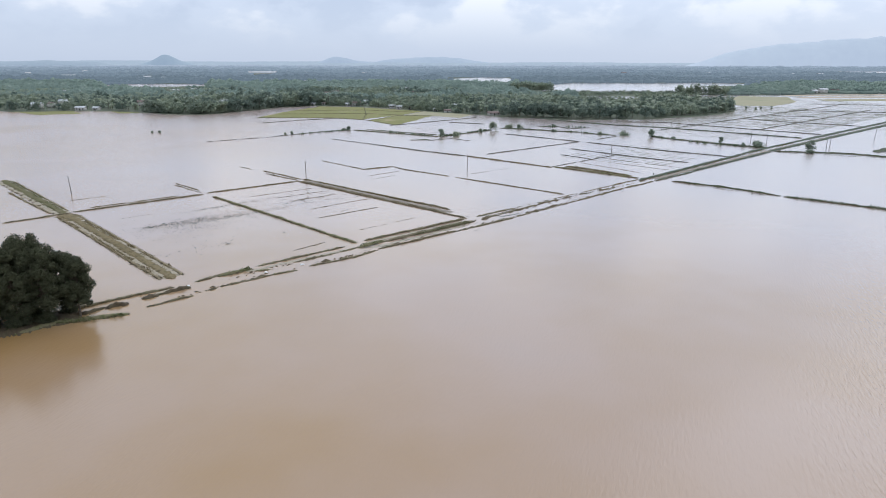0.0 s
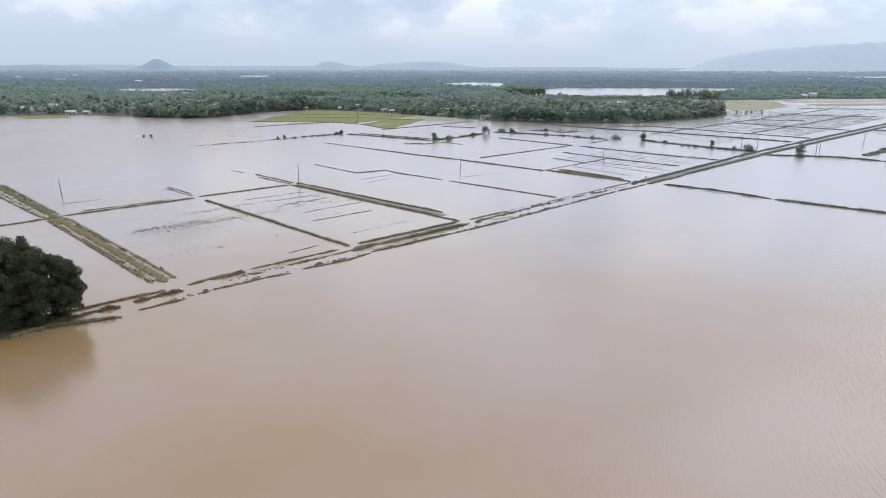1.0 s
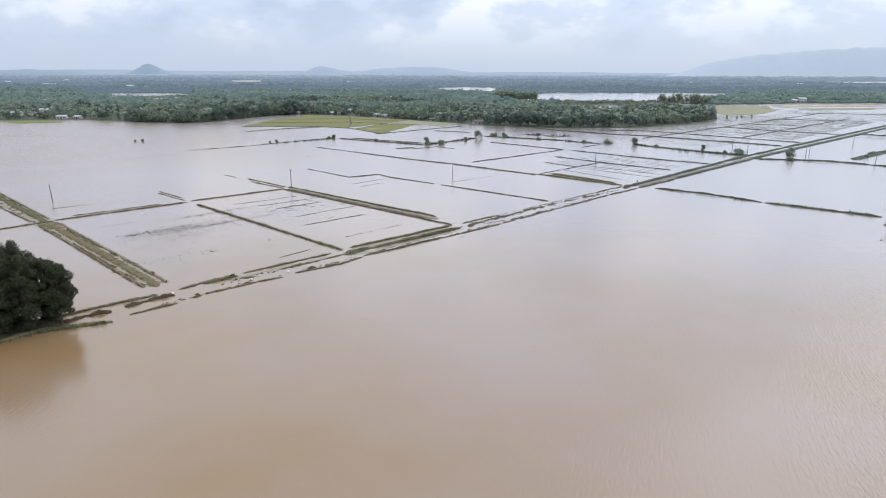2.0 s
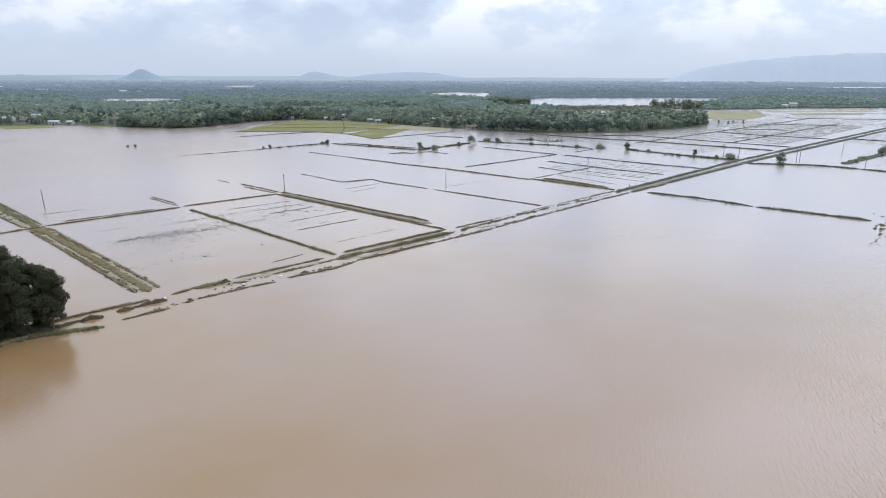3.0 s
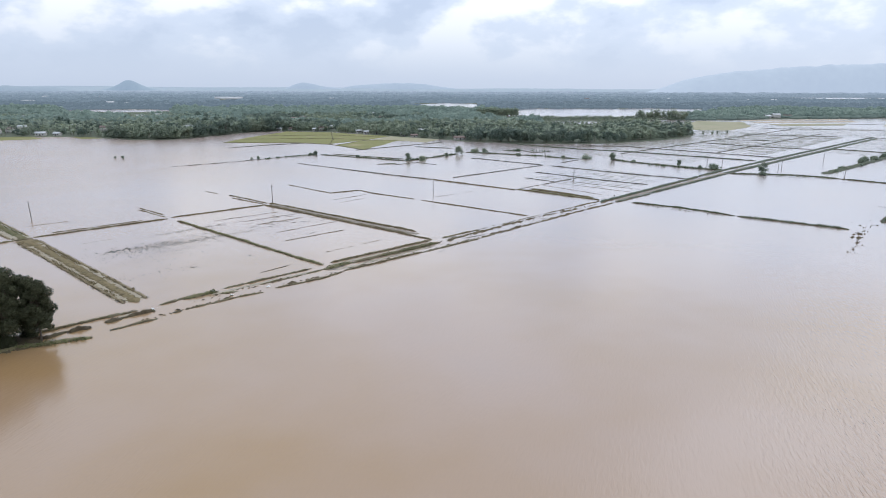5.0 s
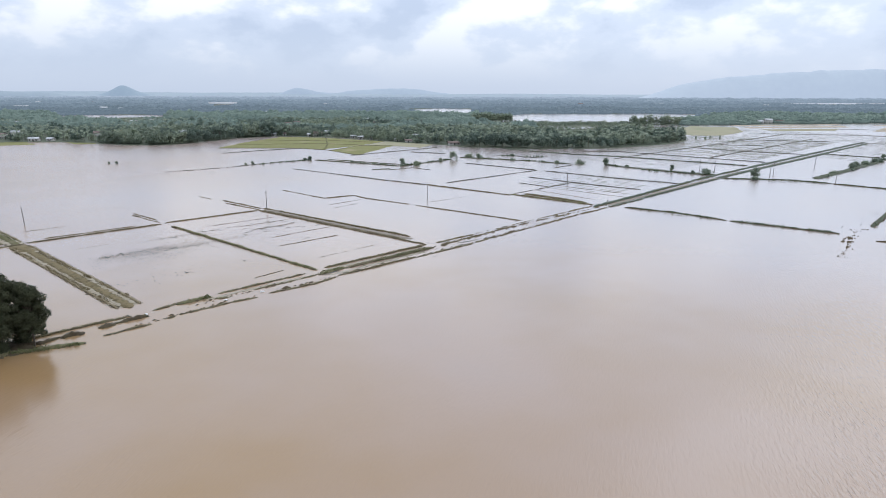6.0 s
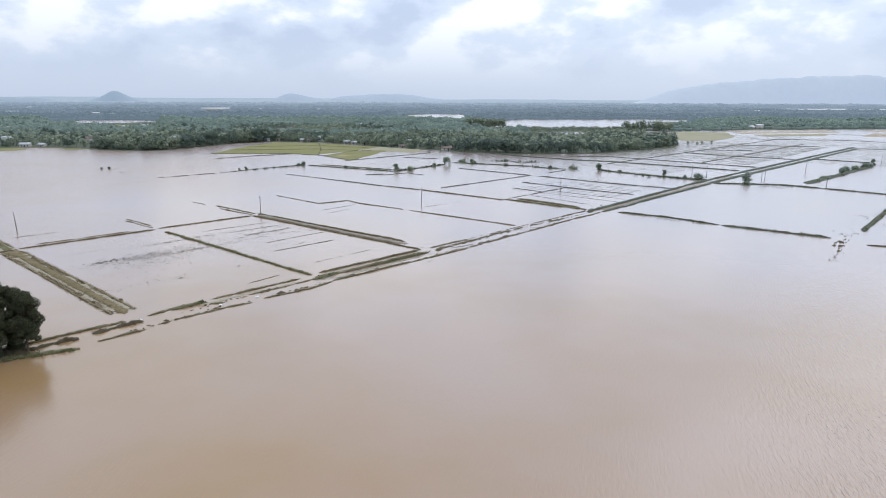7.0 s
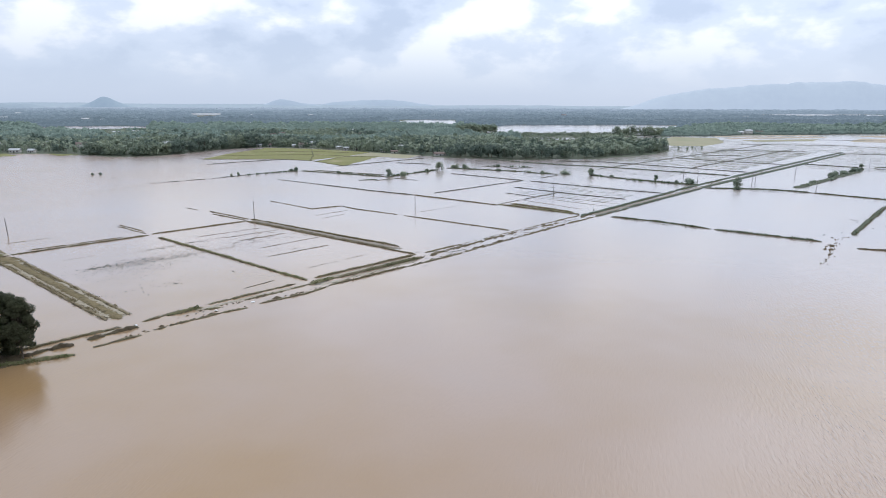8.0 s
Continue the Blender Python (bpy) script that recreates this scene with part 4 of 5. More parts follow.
def broad_tree(seed, height, radius, base, count, leaf, mat, label, category="tree", group="", lobes=9, sides=6, upright=False):
    """A broad-leaved tree at the origin: trunk with limbs, and a crown of many small leaf sprays."""
    rng = np.random.default_rng(seed)
    lob = (upright_lobes if upright else crown_lobes)(rng, height, radius, base, lobes)
    t = thing("tree", 0, 0, 0, label, category, group)
    lean = rng.normal(scale=0.02, size=2) * height
    stem = [(lean[0] * k * k, lean[1] * k * k, height * 0.8 * k - 0.4) for k in np.linspace(0, 1, 6)]
    pieces = [tube(stem, np.linspace(0.016, 0.005, 6) * height, sides)]
    for x, y, z, r in lob:
        s = np.array(stem[2 + int(rng.integers(0, 2))])
        e = np.array((x, y, z))
        pieces.append(tube([s, (s + e) / 2 + (0, 0, -0.04 * height), e], np.array((0.007, 0.005, 0.002)) * height, 4))
    part("trunk", join(pieces), BARK, t)
    part("crown", leaf_cloud(rng, lob, count, leaf), mat, t)
    return t


def palm_tree(seed, height, fronds, length, width, label, group="", leaflets=0, mat=LEAF_PALM):
    rng = np.random.default_rng(seed)
    trunk, crown = palm_arrays(rng, height, fronds, length, width, leaflets)
    t = thing("palm_tree", 0, 0, 0, label, "palm tree", group)
    part("trunk", trunk, BARK, t)
    part("crown", crown, mat, t)
    return t


def place(src, x, y, z=0.0, turn=0.0, size=1.0):
    c = copy_thing(src, pose(x, y, z, 0, 0, turn))
    c.scale = (size, size, size)
    return c


def drop(src):
    """Removes a pattern that has served for copies."""
    for o in (*src.children_recursive, src):
        bpy.data.objects.remove(o)


# the dark clump at the end of the road
GROVE = "tall dark-leaved tree in the grove at the water's edge"
kinds = [broad_tree(40 + k, h, r, b, 24000, 0.165, LEAF_DARK, GROVE, "tree", "trees of the waterside grove", lobes=44, upright=True)
         for k, (h, r, b) in enumerate(((15.2, 4.1, 2.2), (13.6, 3.9, 1.9), (16.2, 4.3, 2.6)))]
spots = ((-69, 133.5, 0, 0.80), (-73.5, 130.5, 2, 0.94), (-72.8, 136.2, 1, 0.9), (-77.5, 128.2, 0, 1.05), (-78, 133.5, 2, 1.02), (-82.5, 125.5, 1, 1.06), (-83.5, 131, 0, 1.05),
         (-88, 121.5, 2, 1.0), (-89, 128, 1, 1.1), (-94, 118, 0, 1.02), (-95, 125, 2, 1.0), (-100, 114, 1, 1.0), (-102, 121, 0, 1.05))
for i, (x, y, k, s) in enumerate(spots):
    place(kinds[k], x, y, 0.1, 67 * i, s)
for k in kinds:
    drop(k)

# dark shrubs under the grove
shrubs = [broad_tree(60 + k, 3.4, 2.9, -1.2, 5000, 0.16, LEAF_DARK, "dense dark shrub under the waterside grove", "shrub", "shrubs under the grove", lobes=10) for k in range(2)]
for i, (x, y, k, s) in enumerate(spots[1:]):
    place(shrubs[i % 2], x + 0.2, y - 0.4, 0.1, 83 * i, 0.66 + 0.12 * (i % 4)).name = "shrub"
for k in shrubs:
    drop(k)

# tall slim palms, placed to stay just below the camera's view
ARECA = "slim areca palm with drooping fronds above the water"
for i, (x, y, h, tn) in enumerate(((30.6, 51.2, 12.0, 10), (32.0, 51.8, 13.2, 80), (33.4, 52.6, 12.6, 150))):
    p = palm_tree(70 + i, h, 8, 2.0, 0.55, ARECA, "areca palms", leaflets=22, mat=LEAF_DARK)
    p.matrix_basis = pose(x, y, -0.2, 0, 0, tn)

# single trees and bushes on the dikes
BUSHES = "bushes on the dikes"
for i, (x, y, h, r, b, lab) in enumerate((
        (29, 468, 5.4, 3.7, -0.6, "round green bush on a dike in the flood"),
        (-6, 433, 4.4, 2.6, -0.6, "small green bush on a field dike"),
        (3, 433, 2.2, 3.4, -0.6, "low spreading bush on a field dike"),
        (195, 372, 6.0, 2.9, -0.4, "small tree on the dike by the road"),
        (127, 433, 4.8, 2.3, -0.6, "small tree on a weed-grown dike"),
        (172, 384, 3.6, 4, -0.8, "low bush beside the raised road"),
        (-71, 468, 2.2, 2.4, -0.5, "dark bush on a field dike"),
        (-74, 468, 1.6, 1.8, -0.5, "dark bush on a field dike"),
        (42, 488, 2.4, 3.2, -0.6, "small bush on a weed-grown dike"),
        (48, 480, 2.8, 2.6, -0.6, "small bush on a weed-grown dike"),
        (20, 457, 2.4, 1.6, -0.4, "small bush on a weed-grown dike"),
        (159, 403, 3.4, 1.6, 0.2, "small tree on a weed-grown dike"),
        (112, 440, 2.4, 4.2, -0.6, "low bush on a broken dike"),
        (-104, 443, 1.9, 1.0, -0.5, "small tree standing in the flood"),
        (-108, 441, 1.2, 0.8, -0.5, "small bush standing in the flood"),
        (-193, 447, 1.6, 0.8, 0.2, "small bush standing in the flood"),
        (-198, 447, 1.2, 0.7, 0.2, "small bush standing in the flood"),
        (335, 462, 4, 2.2, -0.3, "small bush on a dike"),
        (70, 463, 1.3, 2.0, -0.5, "low scrub on a weed-grown dike"),
        (97, 444, 1.5, 2.2, -0.5, "low scrub on a weed-grown dike"),
        (137, 420, 1.2, 1.8, -0.5, "low scrub on a weed-grown dike"),
        (165, 387, 1.8, 1.6, -0.5, "low scrub on a weed-grown dike"),
        (75, 495, 1.3, 2.0, -0.5, "low scrub on a weed-grown dike"),
        (-40, 452, 1.2, 1.6, -0.5, "low scrub on a weed-grown dike"),
        (188, 360, 1.4, 2.0, -0.5, "low scrub on a weed-grown dike"),
        *((x, y, h, r, -0.8, "low bush on the overgrown bank") for x, y, h, r in ((238, 374, 0.9, 2.6), (252, 389, 1.2, 3.0), (270, 401, 1.0, 2.2), (281, 416, 2.2, 3.6), (287, 420, 2.9, 3.4), (299, 429, 2.4, 3.8), (304, 436, 1.8, 2.6), (315, 443, 2.6, 3.2), (321, 447, 2.0, 2.8))))):
    t = broad_tree(100 + i, h, r, b, 1300, 0.27, LEAF, lab, "bush", BUSHES, lobes=9 if h < 4.2 else 16, sides=5)
    t.name = "bush" if b < 0.15 else "tree"
    t.matrix_basis = pose(x, y, 0.1, 0, 0, 40 * i)

# ---- woods ----
GAPS = [(534, 962, 26), (534, 944, 18), (4, 668, 9), (37, 592, 9), (-95, 728, 10), (-632, 2190, 60), (-1010, 1730, 34), (-350, 634, 11), (-338, 636, 9), (-4, 622, 8), (-296, 700, 14), (-250, 640, 10), (-40, 700, 14), (40, 600, 9)]
hr = np.random.default_rng(23)
VILLAGE = []
for k in range(84):
    hy = hr.uniform(640, 1150) if k < 60 else hr.uniform(1150, 2400)
    hx = hr.uniform(-0.66, 0.05 if hy < 950 else 0.6) * hy
    if hy > shore(hx) + 14 and not in_lake(hx, hy, 12) and not (40 < hx < 460 and hy < 1500):
        VILLAGE.append((hx, hy))
        GAPS += [(hx, hy, 6 + hy * 0.004), (hx, hy - 8 - hy * 0.006, 7 + hy * 0.004)]


def wooded(x, y):
    if y < shore(x) + 5 or any(in_lake(x * k, y * k, 6) for k in (1, 1.07, 1.14, 1.21)):
        return False
    if (120 < x < 440 and 740 < y < 1380 and not (y > 930 and x > 330 and y < 1000)) or (-660 < x < -490 and 1040 < y < 1340) or (-30 < x < 165 and 1230 < y < 1800):
        return y < 1400 and fbm(x, y, 0.02, 5.5) > -0.3
    return all((x - gx) ** 2 + (y - gy) ** 2 > r * r for gx, gy, r in GAPS)


rng = np.random.default_rng(5)
edge_kinds = [broad_tree(200 + k, h, r, b, 420, 0.75, LEAF, "leafy tree at the edge of the wood", "tree", "trees at the wood's edge", lobes=9, sides=5)
              for k, (h, r, b) in enumerate(((11.5, 5.6, 0.8), (9.0, 4.8, 0.6), (13.0, 5.8, 1.2)))]
edge_dark = [broad_tree(210 + k, h, r, b, 420, 0.75, LEAF_DEEP, "dense dark leafy tree at the edge of the wood", "tree", "trees at the wood's edge", lobes=9, sides=5)
             for k, (h, r, b) in enumerate(((12.5, 6.0, 0.8), (10.0, 5.2, 0.6), (13.0, 6.2, 1.0)))]
edge_palms = [palm_tree(230 + k, h, 15, 3.4, 0.5, "coconut palm at the edge of the wood", "palms at the wood's edge") for k, h in enumerate((9.5, 11.5, 8.0))]
front = []


def shade(x, y):
    """Where the denser, darker kinds of tree stand together."""
    return fbm(x, y, 0.014, 21.0) > (-0.22 if -235 < x < -150 else 0.06)


for x in np.arange(-420, 286, 4.6):
    for row in range(2):
        px = x + rng.uniform(-1.8, 1.8)
        py = shore(px) + 6 + row * 7 + rng.uniform(0, 4)
        if wooded(px, py):
            front.append((px, py))
for px, py in front:
    palmy = rng.random() < (0.5 if px > 10 else 0.75 if px < -280 else 0.12)
    low = 0.62 if px < -280 or -130 < px < 30 else 0.78 if px > 150 else 0.9 if px > 30 else 1.0
    src = (edge_palms if palmy else edge_dark if shade(px, py) else edge_kinds)[int(rng.integers(0, 3))]
    place(src, px, py, 0.3, rng.uniform(0, 360), low * rng.uniform(0.7, 1.2) * (1 + 0.3 * fbm(px, py, 0.03, 6.0)))
for i in range(16):
    place(edge_kinds[i % 3], 312 + 4.4 * i + rng.uniform(-2, 2), 938 + rng.uniform(-5, 12), 0.2, 50 * i, rng.uniform(0.9, 1.35))
for i in range(30):
    place(edge_kinds[i % 3], 96 + 6.4 * (i % 10) + rng.uniform(-1.5, 1.5), 1052 + 8 * (i // 10), 0.2, 70 * i, rng.uniform(1.0, 1.2))
for i in range(16):
    place((edge_palms if i % 3 else edge_kinds)[i % 3], 266 + 3.4 * i + rng.uniform(-2, 2), 652 + 1.6 * i + rng.uniform(-5, 5), -0.2, 40 * i, rng.uniform(0.26, 0.46) * (1 - 0.02 * i))
for k in edge_kinds + edge_dark + edge_palms:
    drop(k)


def scatter_mesh(name, spots, patterns, mat, label, sizes):
    """Many small trees as one mesh: a copy of one of the patterns at each spot."""
    vs, fs, n = [], [], 0
    for (x, y, z), s in zip(spots, sizes):
        v, f = patterns[int(rng.integers(0, len(patterns)))]
        a = rng.uniform(0, 2 * math.pi)
        c, sn = math.cos(a), math.sin(a)
        w = np.stack([v[:, 0] * c - v[:, 1] * sn, v[:, 0] * sn + v[:, 1] * c, v[:, 2]], 1) * np.asarray(s)
        vs.append(w + (x, y, z))
        fs.append(f + n)
        n += len(v)
    ob = new(name, mesh_np(name, np.concatenate(vs), np.concatenate(fs), mat))
    return tagged(ob, label, "woods", kind="stuff")


def crown_pattern(seed, height, radius, count, leaf, lobes=6):
    r = np.random.default_rng(seed)
    return leaf_cloud(r, crown_lobes(r, height, radius, 0.5, lobes), count, leaf)


def palm_pattern(seed, height):
    r = np.random.default_rng(seed)
    t, c = palm_arrays(r, height, 11, 3.2, 0.55)
    return join([tube([(0, 0, 0), (0, 0, height)], (0.2, 0.14), 3), c])


broad, palms = [], []
for y in np.arange(560, 1010, 7.5):
    for x in np.arange(-760, 300, 7.5):
        px, py = x + rng.uniform(-3.5, 3.5), y + rng.uniform(-3.5, 3.5)
        if not wooded(px, py) or py < shore(px) + 17:
            continue
        if px > 10 and py > 800 + 25 * noise.noise((px * 0.02, 0, 0)):
            continue
        if fbm(px, py, 0.012, 3.0) > 0.62:
            continue
        (palms if rng.random() < (0.5 if px > 10 else 0.7 if px < -280 else 0.22) else broad).append((px, py, 0.3))
low = lambda p: 0.72 if p[0] < -280 or -150 < p[0] < 20 or p[1] > 760 else 0.84 if p[0] > 150 else 0.9 if p[0] > 20 else 1.0
light, dense = [p for p in broad if not shade(*p[:2])], [p for p in broad if shade(*p[:2])]
scatter_mesh("wood", dense, [crown_pattern(310 + k, h, r, 85, 1.25) for k, (h, r) in enumerate(((10, 5.4), (12, 6.0), (9, 5.0), (11, 6.0)))], LEAF_DEEP,
             "dark clumps of tall trees in the wood", [low(p) * rng.uniform(0.8, 1.2) * (1 + 0.4 * fbm(p[0], p[1], 0.018, 6.0)) for p in dense])
scatter_mesh("wood", light, [crown_pattern(300 + k, h, r, 85, 1.25) for k, (h, r) in enumerate(((9, 5.0), (11, 5.6), (8, 4.6), (10, 5.6)))], LEAF,
             "dense green wood behind the flooded fields", [low(p) * rng.uniform(0.75, 1.2) * (1 + 0.4 * fbm(p[0], p[1], 0.018, 6.0)) for p in light])
scatter_mesh("palm_grove", palms, [palm_pattern(320 + k, h) for k, h in enumerate((9, 11, 8, 10))], LEAF_PALM,
             "coconut palms standing among the trees of the wood", [low(p) * rng.uniform(0.8, 1.15) for p in palms])


scrub = []
for y in np.arange(800, 1000, 7.0):
    for x in np.arange(40, 340, 7.0):
        px, py = x + rng.uniform(-3.4, 3.4), y + rng.uniform(-3.4, 3.4)
        if not in_lake(px, py, 3) and fbm(px, py, 0.02, 4.0) > -0.35 and (px < 260 or py > 900):
            scrub.append((px, py, 0.2))
scatter_mesh("scrub_wood", scrub, [crown_pattern(330 + k, 8, 5.0, 60, 1.3) for k in range(4)], LEAF, "low scrub and young trees round the drowned ponds", [rng.uniform(0.35, 0.62) for _ in scrub])


def far_spots(d0, d1, fine, keep):
    out, sizes = [], []
    d = d0
    while d < d1:
        s = d / fine
        half = 0.86 * d + 60
        for x in np.arange(-half, half, s):
            px, py = x + rng.uniform(-0.5, 0.5) * s, d + rng.uniform(-0.5, 0.5) * s
            if not wooded(px, py) or (px > 10 and px < 300 and py < 820) or fbm(px, py, 0.006, 8.0) > keep:
                continue
            out.append((px, py, 0.2))
            sizes.append((s / 9, s / 9, rng.uniform(0.7, 1.05) * (1 + 0.55 * fbm(px, py, 0.007, 2.0))))
        d += s * 0.9
    return out, sizes


# solid block added inside each clump so its glowing colour fills dark gaps
GAP_FILL = block(-6.5, -6.5, 0, 6.5, 6.5, 4.2)
flatp = [join([crown_pattern(340 + k, 9, 5.8, 36, 2.8, 5), GAP_FILL]) for k in range(5)]
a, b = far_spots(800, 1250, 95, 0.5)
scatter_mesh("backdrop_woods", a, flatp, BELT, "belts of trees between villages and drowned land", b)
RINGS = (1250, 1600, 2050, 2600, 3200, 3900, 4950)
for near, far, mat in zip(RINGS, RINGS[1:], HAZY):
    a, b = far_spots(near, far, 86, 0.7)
    scatter_mesh("backdrop_woods", a, flatp, mat, "far belts of trees, haze imitated by glow", b)


# ---- hills along the horizon ----
def hill(y, crest, label, seed, mat):
    """A ridge across the view; crest: (x, height) along it, rounded between."""
    xs = np.array([p[0] for p in crest], float)
    hs = np.array([p[1] for p in crest], float)
    n, m = 120, 10
    deep = (xs[-1] - xs[0]) * 0.12
    v = []
    for i in range(n + 1):
        x = xs[0] + (xs[-1] - xs[0]) * i / n
        near = np.linspace(-1, 1, 9) * (xs[-1] - xs[0]) * 0.035
        h = float(np.mean(np.interp(x + near, xs, hs)))
        h *= 1 + 0.03 * noise.noise((x * 0.02, seed, 0)) + 0.05 * noise.noise((x * 0.006, seed, 3))
        for j in range(m + 1):
            q = j / m
            v.append((x, y + (q - 0.5) * deep, h * math.sin(math.pi * q) ** 0.7 * (1 + 0.08 * noise.noise((x * 0.01, q * 4, seed))) - 2))
    f = [(i * (m + 1) + j, (i + 1) * (m + 1) + j, (i + 1) * (m + 1) + j + 1, i * (m + 1) + j + 1) for i in range(n) for j in range(m)]
    tagged(new("backdrop_hill", mesh_np("backdrop_hill", v, f, mat, smooth=True)), label, "hill", kind="structure")


hill(4400, ((-2200, 0), (-2100, 12), (-2020, 30), (-1965, 56), (-1928, 80), (-1896, 82), (-1860, 64), (-1800, 38), (-1730, 20), (-1640, 10), (-1540, 0)), "small pointed hill, haze imitated by glow", 1, HILL)
hill(4550, ((-1000, 0), (-900, 38), (-835, 60), (-800, 68), (-760, 62), (-680, 44), (-560, 30), (-400, 0)), "low rounded hill, haze imitated by glow", 2, HILL_PALE)
hill(4700, ((-640, 0), (-540, 36), (-440, 50), (-300, 58), (-120, 66), (20, 58), (150, 40), (320, 14), (420, 0)), "long low hill, haze imitated by glow", 3, HILL_PALE)
hill(3900, ((1330, 0), (1420, 36), (1620, 100), (1880, 134), (2250, 162), (2600, 180), (2900, 172), (3300, 110), (3500, 0)), "long mountain ridge under the clouds, haze imitated by glow", 4, MOUNTAIN)
# glowing ridges carried across the whole view to soften the horizon line
hill(4820, ((-4600, 0), (-4000, 46), (-3200, 30), (-2500, 44), (-1700, 30), (-900, 36), (0, 24), (800, 30), (1600, 22), (2600, 34), (3800, 40), (4600, 0)), "faint far ridges, haze imitated by glow", 6, HORIZON)
hill(4150, ((-3100, 0), (-2900, 34), (-2500, 42), (-2200, 30), (-2000, 0)), "low hills, haze imitated by glow", 5, HORIZON)


# ---- poles ----
def pole(x, y, high, lean=0.0, turn=0.0, arm=True, label="grey concrete power pole standing in the flood"):
    p = thing("power_pole", x, y, -0.3, label, "power pole", "power poles")
    p.matrix_basis = pose(x, y, -0.3, lean, lean * 0.6, turn)
    part("shaft", tube([(0, 0, 0), (0, 0, high * 0.5), (0, 0, high + 0.3)], (0.17, 0.14, 0.10), 8), CONCRETE, p)
    if arm:
        arm = part("crossarm", block(-0.55, -0.05, high - 0.45, 0.55, 0.05, high - 0.33), CONCRETE, p)
        for s in (-0.45, 0.0, 0.45):
            part("insulator", tube([(s, 0, high - 0.33), (s, 0, high - 0.12)], (0.05, 0.035), 6), DARK, arm)
    return p


pole(-137, 248, 6.6, lean=-6, turn=20, arm=False)
pole(-58.4, 280.1, 7.3, turn=45)
pole(8, 302, 7.4, turn=45, arm=False)
pole(81, 344, 6.4, turn=45)
pole(259, 420, 7.2, lean=3, arm=False)
pole(228, 351, 6.0, lean=2, arm=False)
pole(243, 317, 6.0, arm=False)
pole(342, 463, 7.5, arm=False)
pole(181, 393, 7.0, arm=False)
pole(176, 402, 7.0, arm=False)
pole(146, 492, 7.0, arm=False)
pole(120, 500, 7.0, arm=False)
pole(205, 375, 5.5, arm=False)
pole(212, 384, 6.5, arm=False)


# ---- houses ----
def house(x, y, w, d, h, roof_mat, label, turn=0.0, windows=2):
    t = thing("house", x, y, 0.3, label, "house", "houses among the trees", turn)
    part("wall", block(-w / 2, -d / 2, -0.5, w / 2, d / 2, h), PLASTER, t)
    e = 0.5
    ridge_z, eave, th = h + d * 0.28, h - 0.1, 0.14
    for sg in (-1, 1):
        rv = np.array([(x, y, z + dz) for dz in (0, th) for x, y, z in ((-w / 2 - e, sg * (d / 2 + e), eave), (w / 2 + e, sg * (d / 2 + e), eave), (w / 2 + e, 0, ridge_z), (-w / 2 - e, 0, ridge_z))])
        part("roof", (rv, np.array([(0, 3, 2, 1), (4, 5, 6, 7), (0, 1, 5, 4), (1, 2, 6, 5), (2, 3, 7, 6), (3, 0, 4, 7)])), roof_mat, t)
        part("gable", (np.array([(sg * w / 2, -d / 2, h - 0.02), (sg * w / 2, d / 2, h - 0.02), (sg * w / 2, 0, h + d * 0.25),
                                 (sg * (w / 2 - 0.15), -d / 2, h - 0.02), (sg * (w / 2 - 0.15), d / 2, h - 0.02), (sg * (w / 2 - 0.15), 0, h + d * 0.25)]),
                       np.array([(0, 1, 2), (3, 5, 4), (0, 3, 4), (0, 4, 1), (1, 4, 5), (1, 5, 2), (2, 5, 3), (2, 3, 0)])), PLASTER, t)
    part("door", block(-0.5, -d / 2 - 0.05, 0, 0.5, -d / 2 + 0.02, 2.1), DARK, t)
    for k in range(windows):
        cx = (k - (windows - 1) / 2) * w * 0.6
        if abs(cx) > 1.2:
            part("window", block(cx - 0.5, -d / 2 - 0.05, 1.0, cx + 0.5, -d / 2 + 0.02, 2.1), DARK, t)
    return t


WHITE = "low whitewashed house with a pale sheet roof"
RED = "low house with a faded red tile roof"
house(-352, 636, 9, 5, 2.6, TIN, WHITE, 5)
house(-338, 638, 6, 5, 2.2, TIN, WHITE, -8)
house(-4, 622, 6, 4, 1.7, TILE, RED, 6)
house(37, 590, 11, 5, 2.0, TILE, RED, 4)
house(4, 672, 9, 5, 2.8, TIN, WHITE, 3)
house(-95, 734, 8, 5, 3.0, TIN, WHITE, 9)
house(-112, 738, 7, 5, 2.6, TIN, WHITE, -6)
house(-60, 676, 6, 4, 2.2, TIN, WHITE, 4)
house(-632, 2210, 92, 20, 3.4, TIN, "long white sheet-roofed shed among far woods", 0, 6)
house(-1010, 1750, 40, 16, 3.2, TIN, "long white sheet-roofed shed among far woods", 0, 4)
house(-100, 704, 9, 6, 3.2, TILE, RED, 8)
house(532, 978, 11, 7, 5.2, TIN, "white two-storey building beyond the fields", 0, 5)
house(516, 972, 9, 7, 3.4, TIN, WHITE, 12, 3)
house(552, 984, 11, 7, 3.2, TILE, RED, -6, 3)
for x, w, roof in ((-147, 5, TIN), (-137, 3.6, TILE), (-108, 6, TIN), (-52, 5, TIN), (-41, 4, TILE), (-14, 6, TIN)):
    house(x, shore(x) + 9, w, 4, 2.0, roof, "small hut at the foot of the wood", 9 * math.sin(x), 2)
src = house(0, 0, 13, 8, 5.5, TIN, "pale village house among far trees")
red = house(0, 0, 12, 8, 5.0, TILE, "red-roofed village house among far trees")
for x, y in VILLAGE:
    place(src if hr.random() < 0.7 else red, x, y, 0.6, hr.uniform(-40, 40), hr.uniform(0.5, 0.85) * (1 if y < 1200 else 1.5))
drop(src)
drop(red)


